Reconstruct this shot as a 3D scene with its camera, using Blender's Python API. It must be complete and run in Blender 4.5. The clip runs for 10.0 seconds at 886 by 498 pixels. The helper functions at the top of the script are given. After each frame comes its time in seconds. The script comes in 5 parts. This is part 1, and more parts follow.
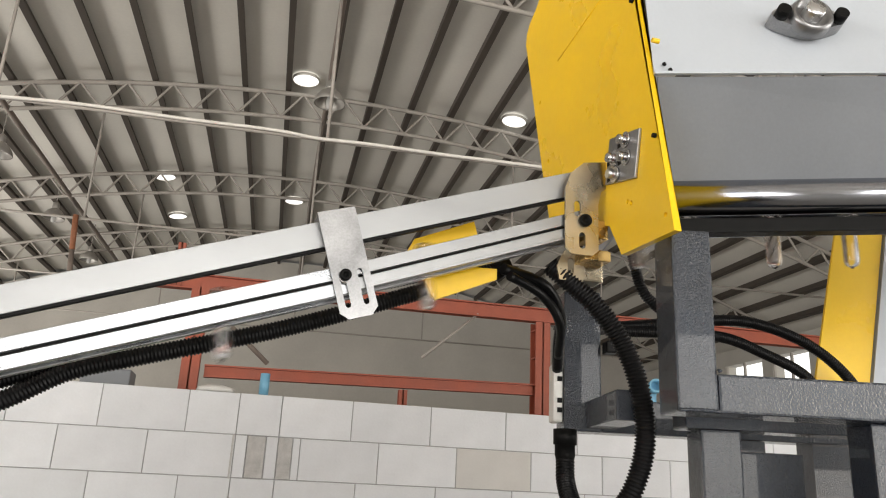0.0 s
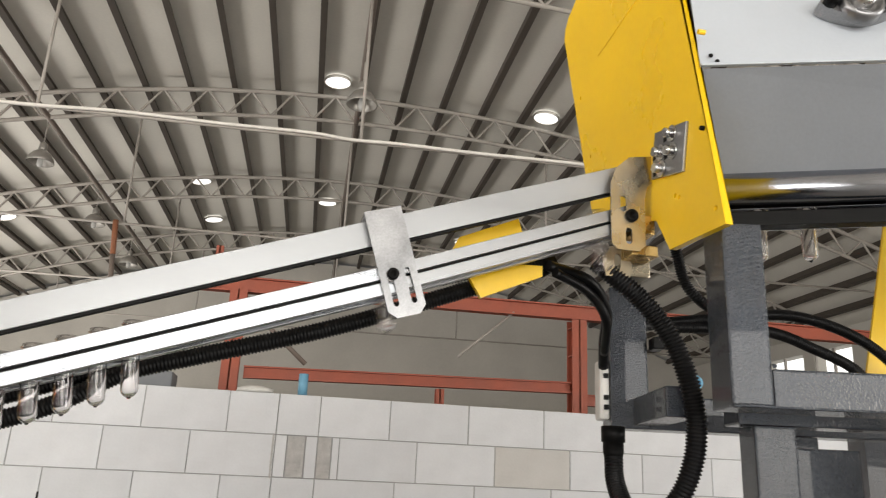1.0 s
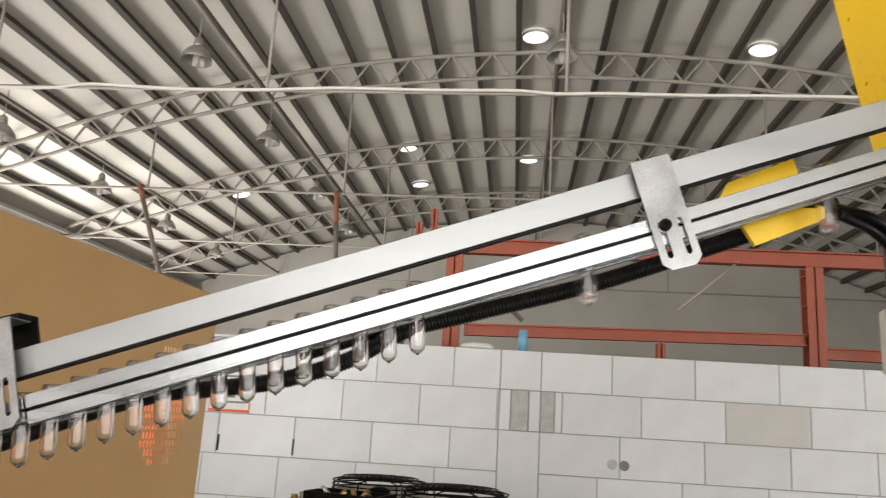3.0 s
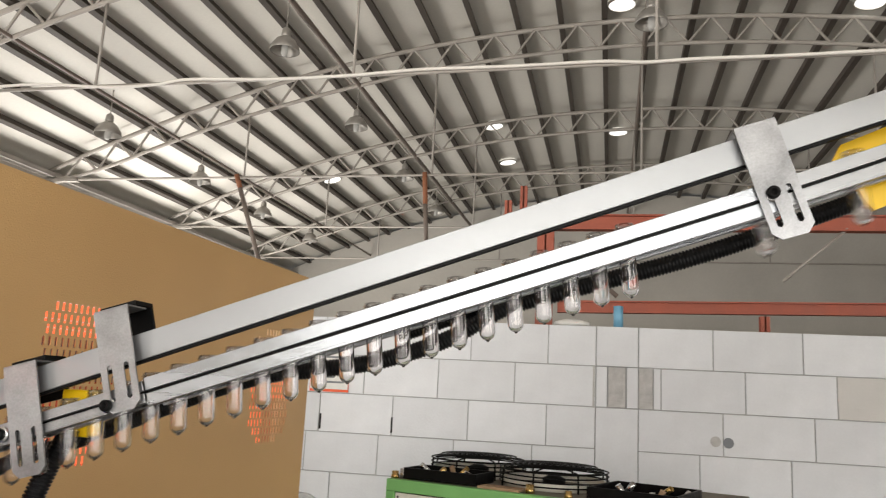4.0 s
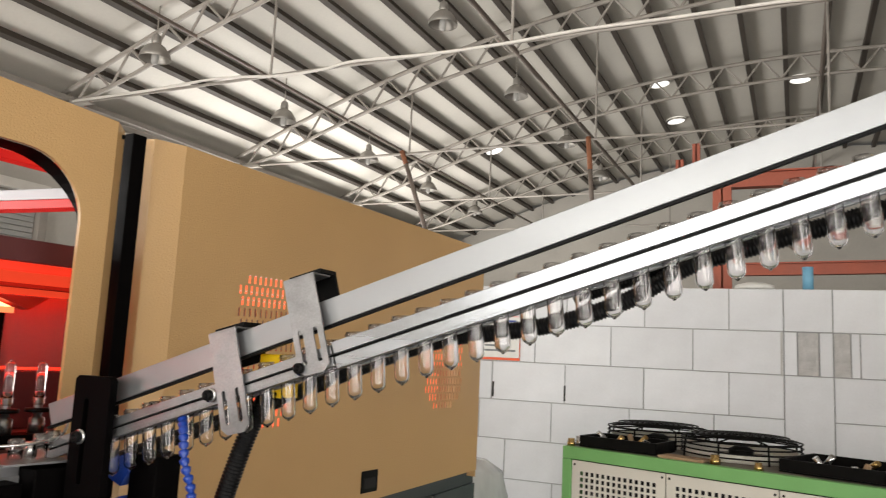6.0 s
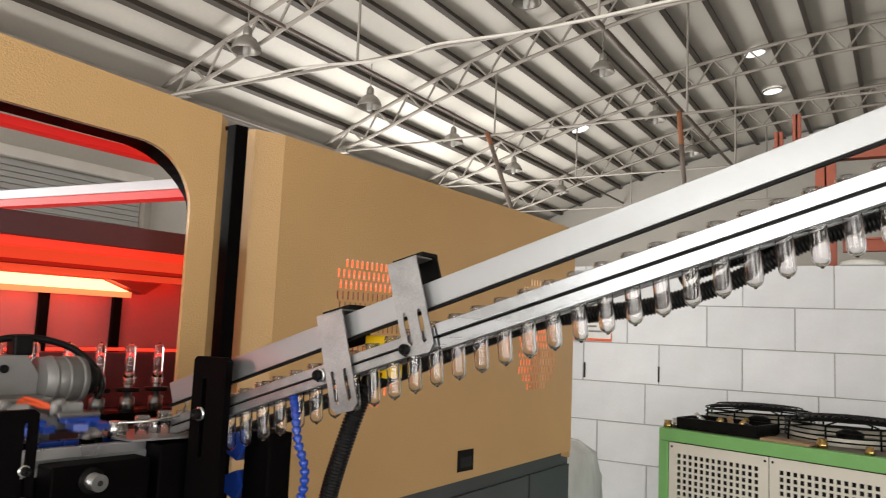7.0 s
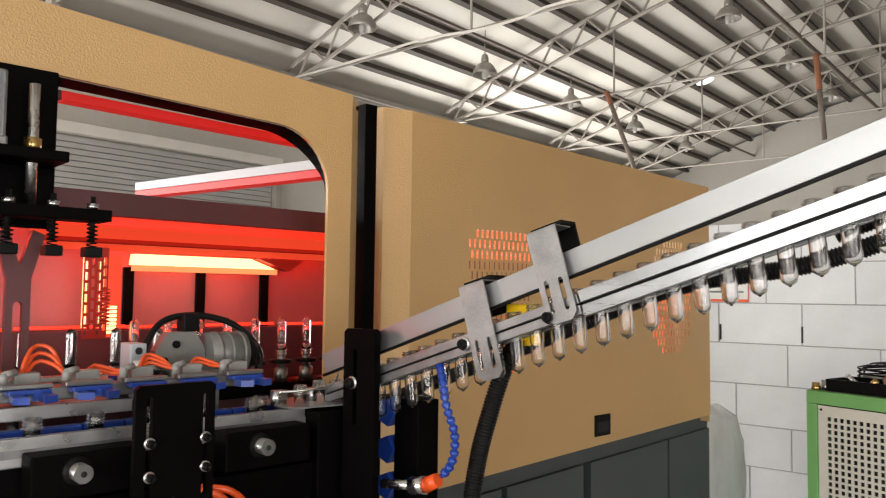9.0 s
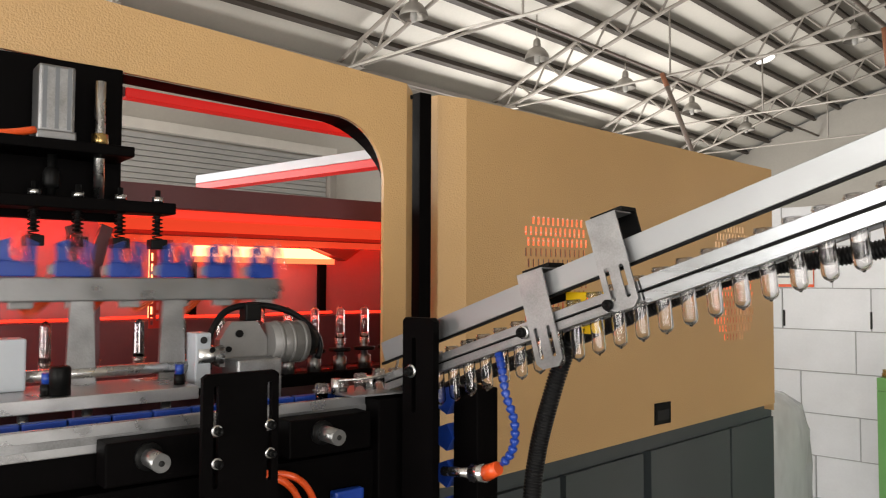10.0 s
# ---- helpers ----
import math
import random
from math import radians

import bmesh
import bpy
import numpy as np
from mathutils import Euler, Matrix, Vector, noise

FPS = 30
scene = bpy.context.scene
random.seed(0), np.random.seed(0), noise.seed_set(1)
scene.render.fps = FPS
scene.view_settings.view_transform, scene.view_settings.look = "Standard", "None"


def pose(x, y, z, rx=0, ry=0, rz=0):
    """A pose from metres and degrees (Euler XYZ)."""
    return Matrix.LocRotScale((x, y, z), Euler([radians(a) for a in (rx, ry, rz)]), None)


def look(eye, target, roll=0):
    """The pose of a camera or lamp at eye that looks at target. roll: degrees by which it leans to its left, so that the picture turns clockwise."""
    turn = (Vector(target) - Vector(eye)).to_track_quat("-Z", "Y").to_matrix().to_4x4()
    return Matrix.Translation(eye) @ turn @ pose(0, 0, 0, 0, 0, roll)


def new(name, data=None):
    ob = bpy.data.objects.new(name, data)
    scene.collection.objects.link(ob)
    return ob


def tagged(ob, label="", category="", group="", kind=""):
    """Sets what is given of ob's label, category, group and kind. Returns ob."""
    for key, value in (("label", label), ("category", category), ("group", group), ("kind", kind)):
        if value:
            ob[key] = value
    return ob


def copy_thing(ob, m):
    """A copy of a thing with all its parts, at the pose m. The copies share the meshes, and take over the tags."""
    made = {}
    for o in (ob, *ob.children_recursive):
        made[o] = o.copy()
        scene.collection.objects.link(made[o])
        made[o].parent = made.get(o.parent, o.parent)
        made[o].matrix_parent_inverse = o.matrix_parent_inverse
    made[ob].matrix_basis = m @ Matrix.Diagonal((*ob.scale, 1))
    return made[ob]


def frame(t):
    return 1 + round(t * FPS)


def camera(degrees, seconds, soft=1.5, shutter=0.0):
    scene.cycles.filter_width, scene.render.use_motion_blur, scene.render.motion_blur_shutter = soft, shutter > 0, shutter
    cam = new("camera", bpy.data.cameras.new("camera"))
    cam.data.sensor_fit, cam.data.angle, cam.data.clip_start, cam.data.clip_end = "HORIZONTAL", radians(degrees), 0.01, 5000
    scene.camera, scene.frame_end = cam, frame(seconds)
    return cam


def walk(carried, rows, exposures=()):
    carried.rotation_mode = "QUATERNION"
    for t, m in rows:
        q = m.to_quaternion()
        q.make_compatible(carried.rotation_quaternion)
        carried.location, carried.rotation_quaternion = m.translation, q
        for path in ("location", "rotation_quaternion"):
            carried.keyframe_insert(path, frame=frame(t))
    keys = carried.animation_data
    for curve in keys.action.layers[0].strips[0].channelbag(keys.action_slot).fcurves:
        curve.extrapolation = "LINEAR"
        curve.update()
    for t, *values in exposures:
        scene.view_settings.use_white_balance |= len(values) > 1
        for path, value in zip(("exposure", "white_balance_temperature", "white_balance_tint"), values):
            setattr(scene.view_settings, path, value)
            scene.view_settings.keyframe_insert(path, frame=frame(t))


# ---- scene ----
cam = camera(60.5, 10.0, soft=1.1, shutter=0.4)
PATH = [
    (0, (-0.159, -0.028, 1.619), (0.302, 1.829, 2.198), 2.9),
    (0.5, (-0.163, -0.028, 1.618), (0.277, 1.834, 2.201), 2.7),
    (1, (-0.182, -0.022, 1.616), (0.198, 1.855, 2.189), 2.7),
    (1.5, (-0.209, -0.018, 1.615), (0.082, 1.883, 2.166), 3.0),
    (2, (-0.24, -0.019, 1.613), (-0.077, 1.906, 2.13), 3.3),
    (2.5, (-0.266, -0.009, 1.611), (-0.242, 1.932, 2.091), 3.4),
    (2.7, (-0.278, -0.009, 1.609), (-0.317, 1.936, 2.071), 3.5),
    (4, (-0.301, -0.003, 1.609), (-0.659, 1.93, 1.978), 3.0),
    (4.5, (-0.302, 0.005, 1.605), (-0.755, 1.923, 1.949), 2.8),
    (5, (-0.307, 0.015, 1.605), (-0.864, 1.91, 1.924), 2.7),
    (5.5, (-0.313, 0.023, 1.6), (-0.974, 1.887, 1.897), 2.7),
    (7, (-0.346, -0.002, 1.595), (-1.317, 1.734, 1.808), 2.5),
    (7.5, (-0.343, -0.018, 1.597), (-1.391, 1.675, 1.783), 2.1),
    (8, (-0.339, -0.03, 1.598), (-1.453, 1.623, 1.759), 1.6),
    (8.5, (-0.349, -0.042, 1.598), (-1.526, 1.57, 1.736), 1.1),
    (9, (-0.364, -0.038, 1.598), (-1.598, 1.531, 1.716), 0.7),
    (9.5, (-0.37, -0.039, 1.599), (-1.663, 1.484, 1.698), 0.4),
    (10, (-0.373, -0.041, 1.6), (-1.715, 1.44, 1.684), 0.2),
]
walk(cam, [(t, look(eye, target, roll)) for t, eye, target, roll in PATH])

# ---- light ----
world = bpy.data.worlds.new("world")
scene.world = world
world.use_nodes = True
wn = world.node_tree
sky = wn.nodes.new("ShaderNodeTexSky")
sky.sky_type, sky.sun_disc, sky.sun_elevation, sky.sun_rotation = "NISHITA", False, radians(48), radians(200)
wn.links.new(sky.outputs[0], wn.nodes["Background"].inputs[0])
wn.nodes["Background"].inputs[1].default_value = 0.12
sun = new("sun", bpy.data.lights.new("sun", "SUN"))
sun.data.energy, sun.data.angle, sun.data.color = 2.5, radians(0.6), (1, 0.95, 0.88)
sun.matrix_world = pose(0, 0, 30, 42, 0, -20)


def daylight(name, m, w, h, power, color=(1, 0.957, 0.9)):
    """An added lamp in an assumed, unseen opening, in place of the sky's light."""
    ob = new(name, bpy.data.lights.new(name, "AREA"))
    ob.data.shape, ob.data.size, ob.data.size_y = "RECTANGLE", w, h
    ob.data.energy, ob.data.color = power, color
    ob.matrix_world = m
    return ob


# lamps out of view, aimed and tuned to brighten roof, wall and panels
daylight("door_daylight", pose(1.0, -8.9, 2.1, 106, 0, 0), 9.0, 3.6, 930)
daylight("gate_daylight", pose(-7.9, -2.6, 2.0, 126, 0, -92), 8.0, 3.4, 1050)
daylight("yard_daylight", pose(-7.5, 11.0, 1.75, 146, 0, -92), 7.4, 2.6, 500)
daylight("side_daylight", pose(8.3, -3.0, 2.0, 80, 0, 88), 4.6, 3.4, 500)
scene.view_settings.exposure = -0.14


# ---- materials ----
def mat(name, color, rough=0.5, metal=0.0, vary=0.12, scale=8.0, bump=0.0, bscale=120.0, stretch=(1, 1, 1), coat=0.0, rnd=0.0, rvary=0.1, spec=0.5):
    """A painted, metal or mineral surface: base colour with blotches and grain, uneven gloss, fine relief."""
    m = bpy.data.materials.new(name)
    m.use_nodes = True
    nt = m.node_tree
    n, l = nt.nodes, nt.links
    b = n["Principled BSDF"]
    b.inputs["Metallic"].default_value = metal
    b.inputs["Coat Weight"].default_value = coat
    b.inputs["Specular IOR Level"].default_value = spec
    tc = n.new("ShaderNodeTexCoord")
    mp = n.new("ShaderNodeMapping")
    mp.inputs["Scale"].default_value = stretch
    l.new(tc.outputs["Object"], mp.inputs["Vector"])
    big = n.new("ShaderNodeTexNoise")
    big.inputs["Scale"].default_value, big.inputs["Detail"].default_value = scale, 6
    l.new(mp.outputs[0], big.inputs["Vector"])
    fine = n.new("ShaderNodeTexNoise")
    fine.inputs["Scale"].default_value, fine.inputs["Detail"].default_value = bscale, 3
    l.new(mp.outputs[0], fine.inputs["Vector"])
    mix = n.new("ShaderNodeMath")
    mix.operation = "MULTIPLY_ADD"
    l.new(fine.outputs[0], mix.inputs[0])
    mix.inputs[1].default_value = 0.35
    l.new(big.outputs[0], mix.inputs[2])
    rng = n.new("ShaderNodeMapRange")
    rng.inputs[1].default_value, rng.inputs[2].default_value = 0.35, 1.0
    rng.inputs[3].default_value, rng.inputs[4].default_value = 1 - vary, 1 + vary
    l.new(mix.outputs[0], rng.inputs[0])
    val = rng.outputs[0]
    if rnd:
        oi = n.new("ShaderNodeObjectInfo")
        r2 = n.new("ShaderNodeMapRange")
        r2.inputs[3].default_value, r2.inputs[4].default_value = 1 - rnd, 1 + rnd
        l.new(oi.outputs["Random"], r2.inputs[0])
        mu = n.new("ShaderNodeMath")
        mu.operation = "MULTIPLY"
        l.new(val, mu.inputs[0])
        l.new(r2.outputs[0], mu.inputs[1])
        val = mu.outputs[0]
    vm = n.new("ShaderNodeVectorMath")
    vm.operation = "SCALE"
    vm.inputs[0].default_value = color
    l.new(val, vm.inputs["Scale"])
    l.new(vm.outputs[0], b.inputs["Base Color"])
    rr = n.new("ShaderNodeMapRange")
    rr.inputs[1].default_value, rr.inputs[2].default_value = 0.3, 0.8
    rr.inputs[3].default_value, rr.inputs[4].default_value = max(rough - rvary, 0.03), min(rough + rvary, 1)
    l.new(big.outputs[0], rr.inputs[0])
    l.new(rr.outputs[0], b.inputs["Roughness"])
    if bump:
        bp = n.new("ShaderNodeBump")
        bp.inputs["Strength"].default_value, bp.inputs["Distance"].default_value = bump, 0.003
        l.new(fine.outputs[0], bp.inputs["Height"])
        l.new(bp.outputs[0], b.inputs["Normal"])
    return m


def glow(name, color, strength):
    m = bpy.data.materials.new(name)
    m.use_nodes = True
    b = m.node_tree.nodes["Principled BSDF"]
    b.inputs["Base Color"].default_value = (*[c * 0.3 for c in color], 1)
    b.inputs["Emission Color"].default_value = (*color, 1)
    b.inputs["Emission Strength"].default_value = strength
    return m


def clear(name, color=(1, 1, 1), rough=0.02, ior=1.45, trans=1.0):
    m = bpy.data.materials.new(name)
    m.use_nodes = True
    b = m.node_tree.nodes["Principled BSDF"]
    b.inputs["Base Color"].default_value = (*color, 1)
    b.inputs["Roughness"].default_value = rough
    b.inputs["IOR"].default_value = ior
    b.inputs["Transmission Weight"].default_value = trans
    return m


ALU = mat("anodised_aluminium", (0.37, 0.385, 0.405), 0.3, 0.92, 0.07, 6, 0.05, 500, (0.15, 6, 6))
BAR = mat("brushed_aluminium_bar", (0.33, 0.337, 0.345), 0.4, 0.82, 0.06, 4, 0.06, 600, (0.1, 5, 5))
UPPER = mat("dull_aluminium", (0.30, 0.305, 0.31), 0.36, 0.85, 0.1, 6, 0.06, 500, (0.15, 6, 6))
GALV = mat("bare_steel_sheet", (0.29, 0.29, 0.295), 0.38, 0.85, 0.4, 16, 0.05, 300)
STEEL = mat("turned_steel", (0.6, 0.6, 0.6), 0.28, 1.0, 0.08, 20, 0.03, 400)
BRASSY = mat("zinc_steel_bracket", (0.5, 0.44, 0.33), 0.3, 0.95, 0.15, 14, 0.03, 300)
# also stands for shade in the chute's slots and under its bar
BLACK = mat("black_oxide_and_shade", (0.005, 0.005, 0.005), 0.45, 0.0, 0.25, 30, 0.05, 300, spec=0.1)
BLACKPAINT = mat("black_paint", (0.0022, 0.0018, 0.0019), 0.55, 0, 0.2, 12, 0.08, 260, spec=0.03)
RUBBER = mat("black_plastic_conduit", (0.005, 0.005, 0.0055), 0.4, 0, 0.2, 40, 0.0, 200, spec=0.16)
YELLOW = mat("yellow_paint", (0.84, 0.53, 0.006), 0.34, 0, 0.06, 5, 0.12, 90)
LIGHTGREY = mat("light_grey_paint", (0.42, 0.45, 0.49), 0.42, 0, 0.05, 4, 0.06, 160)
MIDGREY = mat("mid_grey_tone", (0.15, 0.16, 0.175), 0.42, 0, 0.12, 5, 0.06, 160)
HAMMER = mat("dark_grey_hammer_paint", (0.017, 0.023, 0.034), 0.2, 0, 0.25, 10, 1.0, 280, coat=0.3)
ROLLER = mat("polished_black_roller", (0.30, 0.31, 0.34), 0.16, 1.0, 0.1, 6, 0.02, 200)
TAN = mat("tan_textured_paint", (0.53, 0.33, 0.145), 0.36, 0, 0.06, 3, 0.6, 190, rvary=0.03)
DARKBASE = mat("dark_green_grey_paint", (0.055, 0.065, 0.07), 0.35, 0, 0.1, 5, 0.3, 200, rvary=0.04)
BLOCK = mat("aerated_concrete", (0.70, 0.71, 0.735), 0.9, 0, 0.07, 5, 0.5, 60, rnd=0.05)
MORTAR = mat("mortar", (0.36, 0.36, 0.36), 0.95, 0, 0.25, 12, 0.6, 80)
GREYBLOCK = mat("grey_aerated_concrete", (0.60, 0.585, 0.565), 0.9, 0, 0.07, 5, 0.5, 60)
PATCH = mat("rough_mortar_patch", (0.47, 0.46, 0.45), 0.95, 0, 0.25, 15, 0.8, 90)
PLASTER = mat("wall_plaster", (0.50, 0.475, 0.43), 0.9, 0, 0.12, 1.2, 0.2, 30)
FLOOR = mat("concrete_floor", (0.32, 0.31, 0.29), 0.55, 0, 0.2, 1.2, 0.2, 40)
SHEET = mat("white_roof_sheet", (0.66, 0.632, 0.575), 0.6, 0, 0.1, 0.8, 0.1, 30)
# brown-grey darkened to carry the shade on the purlins' sides
PURLIN = mat("shade_darkened_purlin", (0.062, 0.05, 0.04), 0.7, 0, 0.2, 3, 0.1, 60)
TRUSS = mat("grey_truss_paint", (0.36, 0.33, 0.295), 0.6, 0.1, 0.2, 4, 0.1, 60)
PIPE = mat("brown_pipe", (0.2, 0.16, 0.135), 0.6, 0, 0.2, 4, 0.1, 60)
REDSTEEL = mat("red_oxide_paint", (0.34, 0.085, 0.048), 0.6, 0, 0.18, 5, 0.2, 60)
RUST = mat("rusty_orange_paint", (0.3, 0.12, 0.06), 0.8, 0, 0.3, 9, 0.3, 60)
WHITEC = mat("white_cable", (0.72, 0.69, 0.64), 0.6, 0, 0.1, 4)
DUST = mat("dusty_steel", (0.2, 0.18, 0.15), 0.8, 0, 0.3, 9, 0.2, 80)
GREEN = mat("green_paint", (0.19, 0.44, 0.15), 0.45, 0, 0.1, 6, 0.15, 150)
CREAM = mat("cream_paint", (0.66, 0.64, 0.57), 0.5, 0, 0.06, 5, 0.1, 150)
# near-black tone that stands for shade inside holes, recesses and gaps
HOLE = mat("recess_shade", (0.012, 0.012, 0.012), 0.9, 0, 0.1, 5)
BLUE = mat("blue_plastic", (0.01, 0.045, 0.29), 0.35, 0, 0.1, 20)
LBLUE = mat("light_blue_plastic", (0.18, 0.42, 0.6), 0.45, 0, 0.1, 20)
ORANGE = mat("orange_plastic", (0.72, 0.085, 0.014), 0.35, 0, 0.08, 20)
WHITEP = mat("white_plastic", (0.72, 0.71, 0.68), 0.4, 0, 0.08, 20)
BEDPLATE = mat("bright_milled_aluminium", (0.46, 0.46, 0.47), 0.33, 0.85, 0.12, 15, 0.05, 300)
# lowered tone takes in the shade over the machine table
MIDMETAL = mat("milled_aluminium", (0.24, 0.24, 0.245), 0.35, 0.85, 0.1, 15, 0.05, 300)
SHAFT = mat("turned_shaft_steel", (0.27, 0.27, 0.27), 0.35, 0.9, 0.12, 30, 0.05, 300)
FITTING = mat("grey_white_plastic", (0.26, 0.255, 0.25), 0.4, 0, 0.1, 20)
# cast parts are darkened as well for the shadowed table area
CAST = mat("shade_darkened_cast_aluminium", (0.19, 0.185, 0.18), 0.5, 0.35, 0.12, 20, 0.1, 200)
REDSHEET = mat("red_sheet", (0.42, 0.02, 0.012), 0.4, 0.1, 0.12, 4, 0.05, 100)
# red in this tone partly stands for the oven's red light
DARKRED = mat("dark_red_grey_tint", (0.10, 0.028, 0.032), 0.5, 0, 0.15, 4, 0.05, 100)
# reddened base colour holds part of the oven's red light
REFLECT = mat("red_tinted_reflector", (0.38, 0.15, 0.155), 0.45, 0.3, 0.1, 4, 0.05, 100)
BRASS = mat("brass", (0.55, 0.38, 0.15), 0.3, 1.0, 0.12, 30)
CARD = mat("brown_cardboard", (0.33, 0.22, 0.13), 0.85, 0, 0.1, 20)
SHUTTER = mat("grey_shutter", (0.5, 0.5, 0.49), 0.5, 0.2, 0.08, 3)
SHADE = mat("lamp_shade_metal", (0.38, 0.36, 0.33), 0.45, 0.5, 0.12, 10)
WRAP = mat("cloudy_wrap_film", (0.78, 0.80, 0.83), 0.2, 0, 0.16, 9, 0.5, 30, (1, 1, 0.25))
PET = clear("clear_preform_plastic", (0.97, 0.955, 0.955), 0.02, 1.33)
NECK = bpy.data.materials.new("clear_thin_neck_plastic")
NECK.use_nodes = True
pn, pl_ = NECK.node_tree.nodes, NECK.node_tree.links
pn.remove(pn["Principled BSDF"])
see, shine, fr, mx = pn.new("ShaderNodeBsdfTransparent"), pn.new("ShaderNodeBsdfGlossy"), pn.new("ShaderNodeLayerWeight"), pn.new("ShaderNodeMixShader")
pw, ma = pn.new("ShaderNodeMath"), pn.new("ShaderNodeMath")
pw.operation, pw.inputs[1].default_value = "POWER", 1.6
ma.operation, ma.inputs[1].default_value, ma.inputs[2].default_value = "MULTIPLY_ADD", 0.85, 0.1
fr.inputs["Blend"].default_value = 0.5
see.inputs[0].default_value = (0.88, 0.87, 0.87, 1)
shine.inputs["Color"].default_value, shine.inputs["Roughness"].default_value = (0.85, 0.85, 0.85, 1), 0.06
pl_.new(fr.outputs["Facing"], pw.inputs[0]), pl_.new(pw.outputs[0], ma.inputs[0]), pl_.new(ma.outputs[0], mx.inputs[0])
pl_.new(see.outputs[0], mx.inputs[1]), pl_.new(shine.outputs[0], mx.inputs[2])
pl_.new(mx.outputs[0], pn["Material Output"].inputs[0])
# strong emitter for unseen tubes that add red light
REDFILL = glow("red_fill_tube", (1.0, 0.03, 0.01), 62)
# plain sheets given a glow for the oven light on them
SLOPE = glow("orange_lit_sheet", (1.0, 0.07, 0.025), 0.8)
# fascia emits orange to look lit by the strip above it
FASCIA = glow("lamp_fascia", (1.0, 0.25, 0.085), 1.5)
EMBER2 = glow("red_infrared_tube", (1.0, 0.03, 0.012), 2.2)
# beams glow to imitate the red oven light reflected on them
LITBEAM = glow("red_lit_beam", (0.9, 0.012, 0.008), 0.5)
# hood edge emits red instead of being lit by the tubes
HOODGLOW = glow("red_lit_hood", (1.0, 0.04, 0.015), 0.95)
EMBER = glow("vent_glow_tube", (1.0, 0.12, 0.045), 2.2)
HOT = glow("hot_white_tube", (1.0, 0.36, 0.15), 5)
VENTGLOW = glow("daylight_dome", (1.0, 0.99, 0.95), 1.6)
BULB = glow("lamp_glass", (1.0, 0.97, 0.9), 0.12)


# ---- building helpers ----
def box(bm, x0, x1, y0, y1, z0, z1, bevel=0.0, m=None):
    vs = [Vector((x, y, z)) for x in (x0, x1) for y in (y0, y1) for z in (z0, z1)]
    if m is not None:
        vs = [m @ v for v in vs]
    v = [bm.verts.new(p) for p in vs]
    fs = [bm.faces.new([v[i] for i in f]) for f in ((0, 1, 3, 2), (4, 6, 7, 5), (0, 4, 5, 1), (2, 3, 7, 6), (0, 2, 6, 4), (1, 5, 7, 3))]
    if bevel:
        es = {e for f in fs for e in f.edges}
        bmesh.ops.bevel(bm, geom=list(es), offset=bevel, segments=2, affect="EDGES", profile=0.6)
    return bm


def rod(bm, p, q, r, r2=None, segs=12, caps=True):
    p, q = Vector(p), Vector(q)
    r2 = r if r2 is None else r2
    t = (q - p).to_track_quat("Z", "Y")
    rings = []
    for c, rad in ((p, r), (q, r2)):
        rings.append([bm.verts.new(c + t @ Vector((rad * math.cos(a), rad * math.sin(a), 0))) for a in (2 * math.pi * i / segs for i in range(segs))])
    for i in range(segs):
        f = bm.faces.new((rings[0][i], rings[0][(i + 1) % segs], rings[1][(i + 1) % segs], rings[1][i]))
        f.smooth = True
    if caps:
        bm.faces.new(rings[0][::-1])
        bm.faces.new(rings[1])
    return bm


def lathe(bm, prof, segs=20, m=None):
    """A turned body: (radius, height) from bottom to top."""
    rings = []
    for r, z in prof:
        rings.append([bm.verts.new((m or Matrix()) @ Vector((r * math.cos(a), r * math.sin(a), z))) for a in (2 * math.pi * i / segs for i in range(segs))])
    for a, b in zip(rings, rings[1:]):
        for i in range(segs):
            f = bm.faces.new((a[i], a[(i + 1) % segs], b[(i + 1) % segs], b[i]))
            f.smooth = True
    return bm


def spline(pts, n):
    pts = [Vector(p) for p in pts]
    pts = [2 * pts[0] - pts[1]] + pts + [2 * pts[-1] - pts[-2]]
    out = []
    for i in range(1, len(pts) - 2):
        a, b, c, d = pts[i - 1:i + 3]
        for k in range(n):
            t = k / n
            out.append(0.5 * (2 * b + (c - a) * t + (2 * a - 5 * b + 4 * c - d) * t * t + (3 * b - a - 3 * c + d) * t ** 3))
    return out + [pts[-2]]


def resample(pts, step):
    out, left = [pts[0]], step
    for a, b in zip(pts, pts[1:]):
        d = (b - a).length
        at = 0.0
        while d - at >= left:
            at += left
            out.append(a.lerp(b, at / d))
            left = step
        left -= d - at
    return out


def hose(bm, pts, r, segs=10, ribs=0.0, rib=0.0, step=0.012):
    """A bent tube; ribs: the pitch of a corrugated one."""
    line = spline(pts, 24)
    line = resample(line, ribs / 4 if ribs else step)
    prev = None
    up = Vector((0.13, 0.21, 0.97))
    for i, p in enumerate(line):
        d = (line[min(i + 1, len(line) - 1)] - line[max(i - 1, 0)]).normalized()
        s = d.cross(up)
        s = s.normalized() if s.length > 1e-4 else Vector((1, 0, 0))
        up = s.cross(d).normalized()
        rad = r + (rib if ribs and i % 4 in (0, 1) else 0)
        ring = [bm.verts.new(p + rad * (math.cos(a) * s + math.sin(a) * up)) for a in (2 * math.pi * k / segs for k in range(segs))]
        if prev:
            for k in range(segs):
                f = bm.faces.new((prev[k], prev[(k + 1) % segs], ring[(k + 1) % segs], ring[k]))
                f.smooth = True
        else:
            bm.faces.new(ring[::-1])
        prev = ring
    bm.faces.new(prev)
    return bm


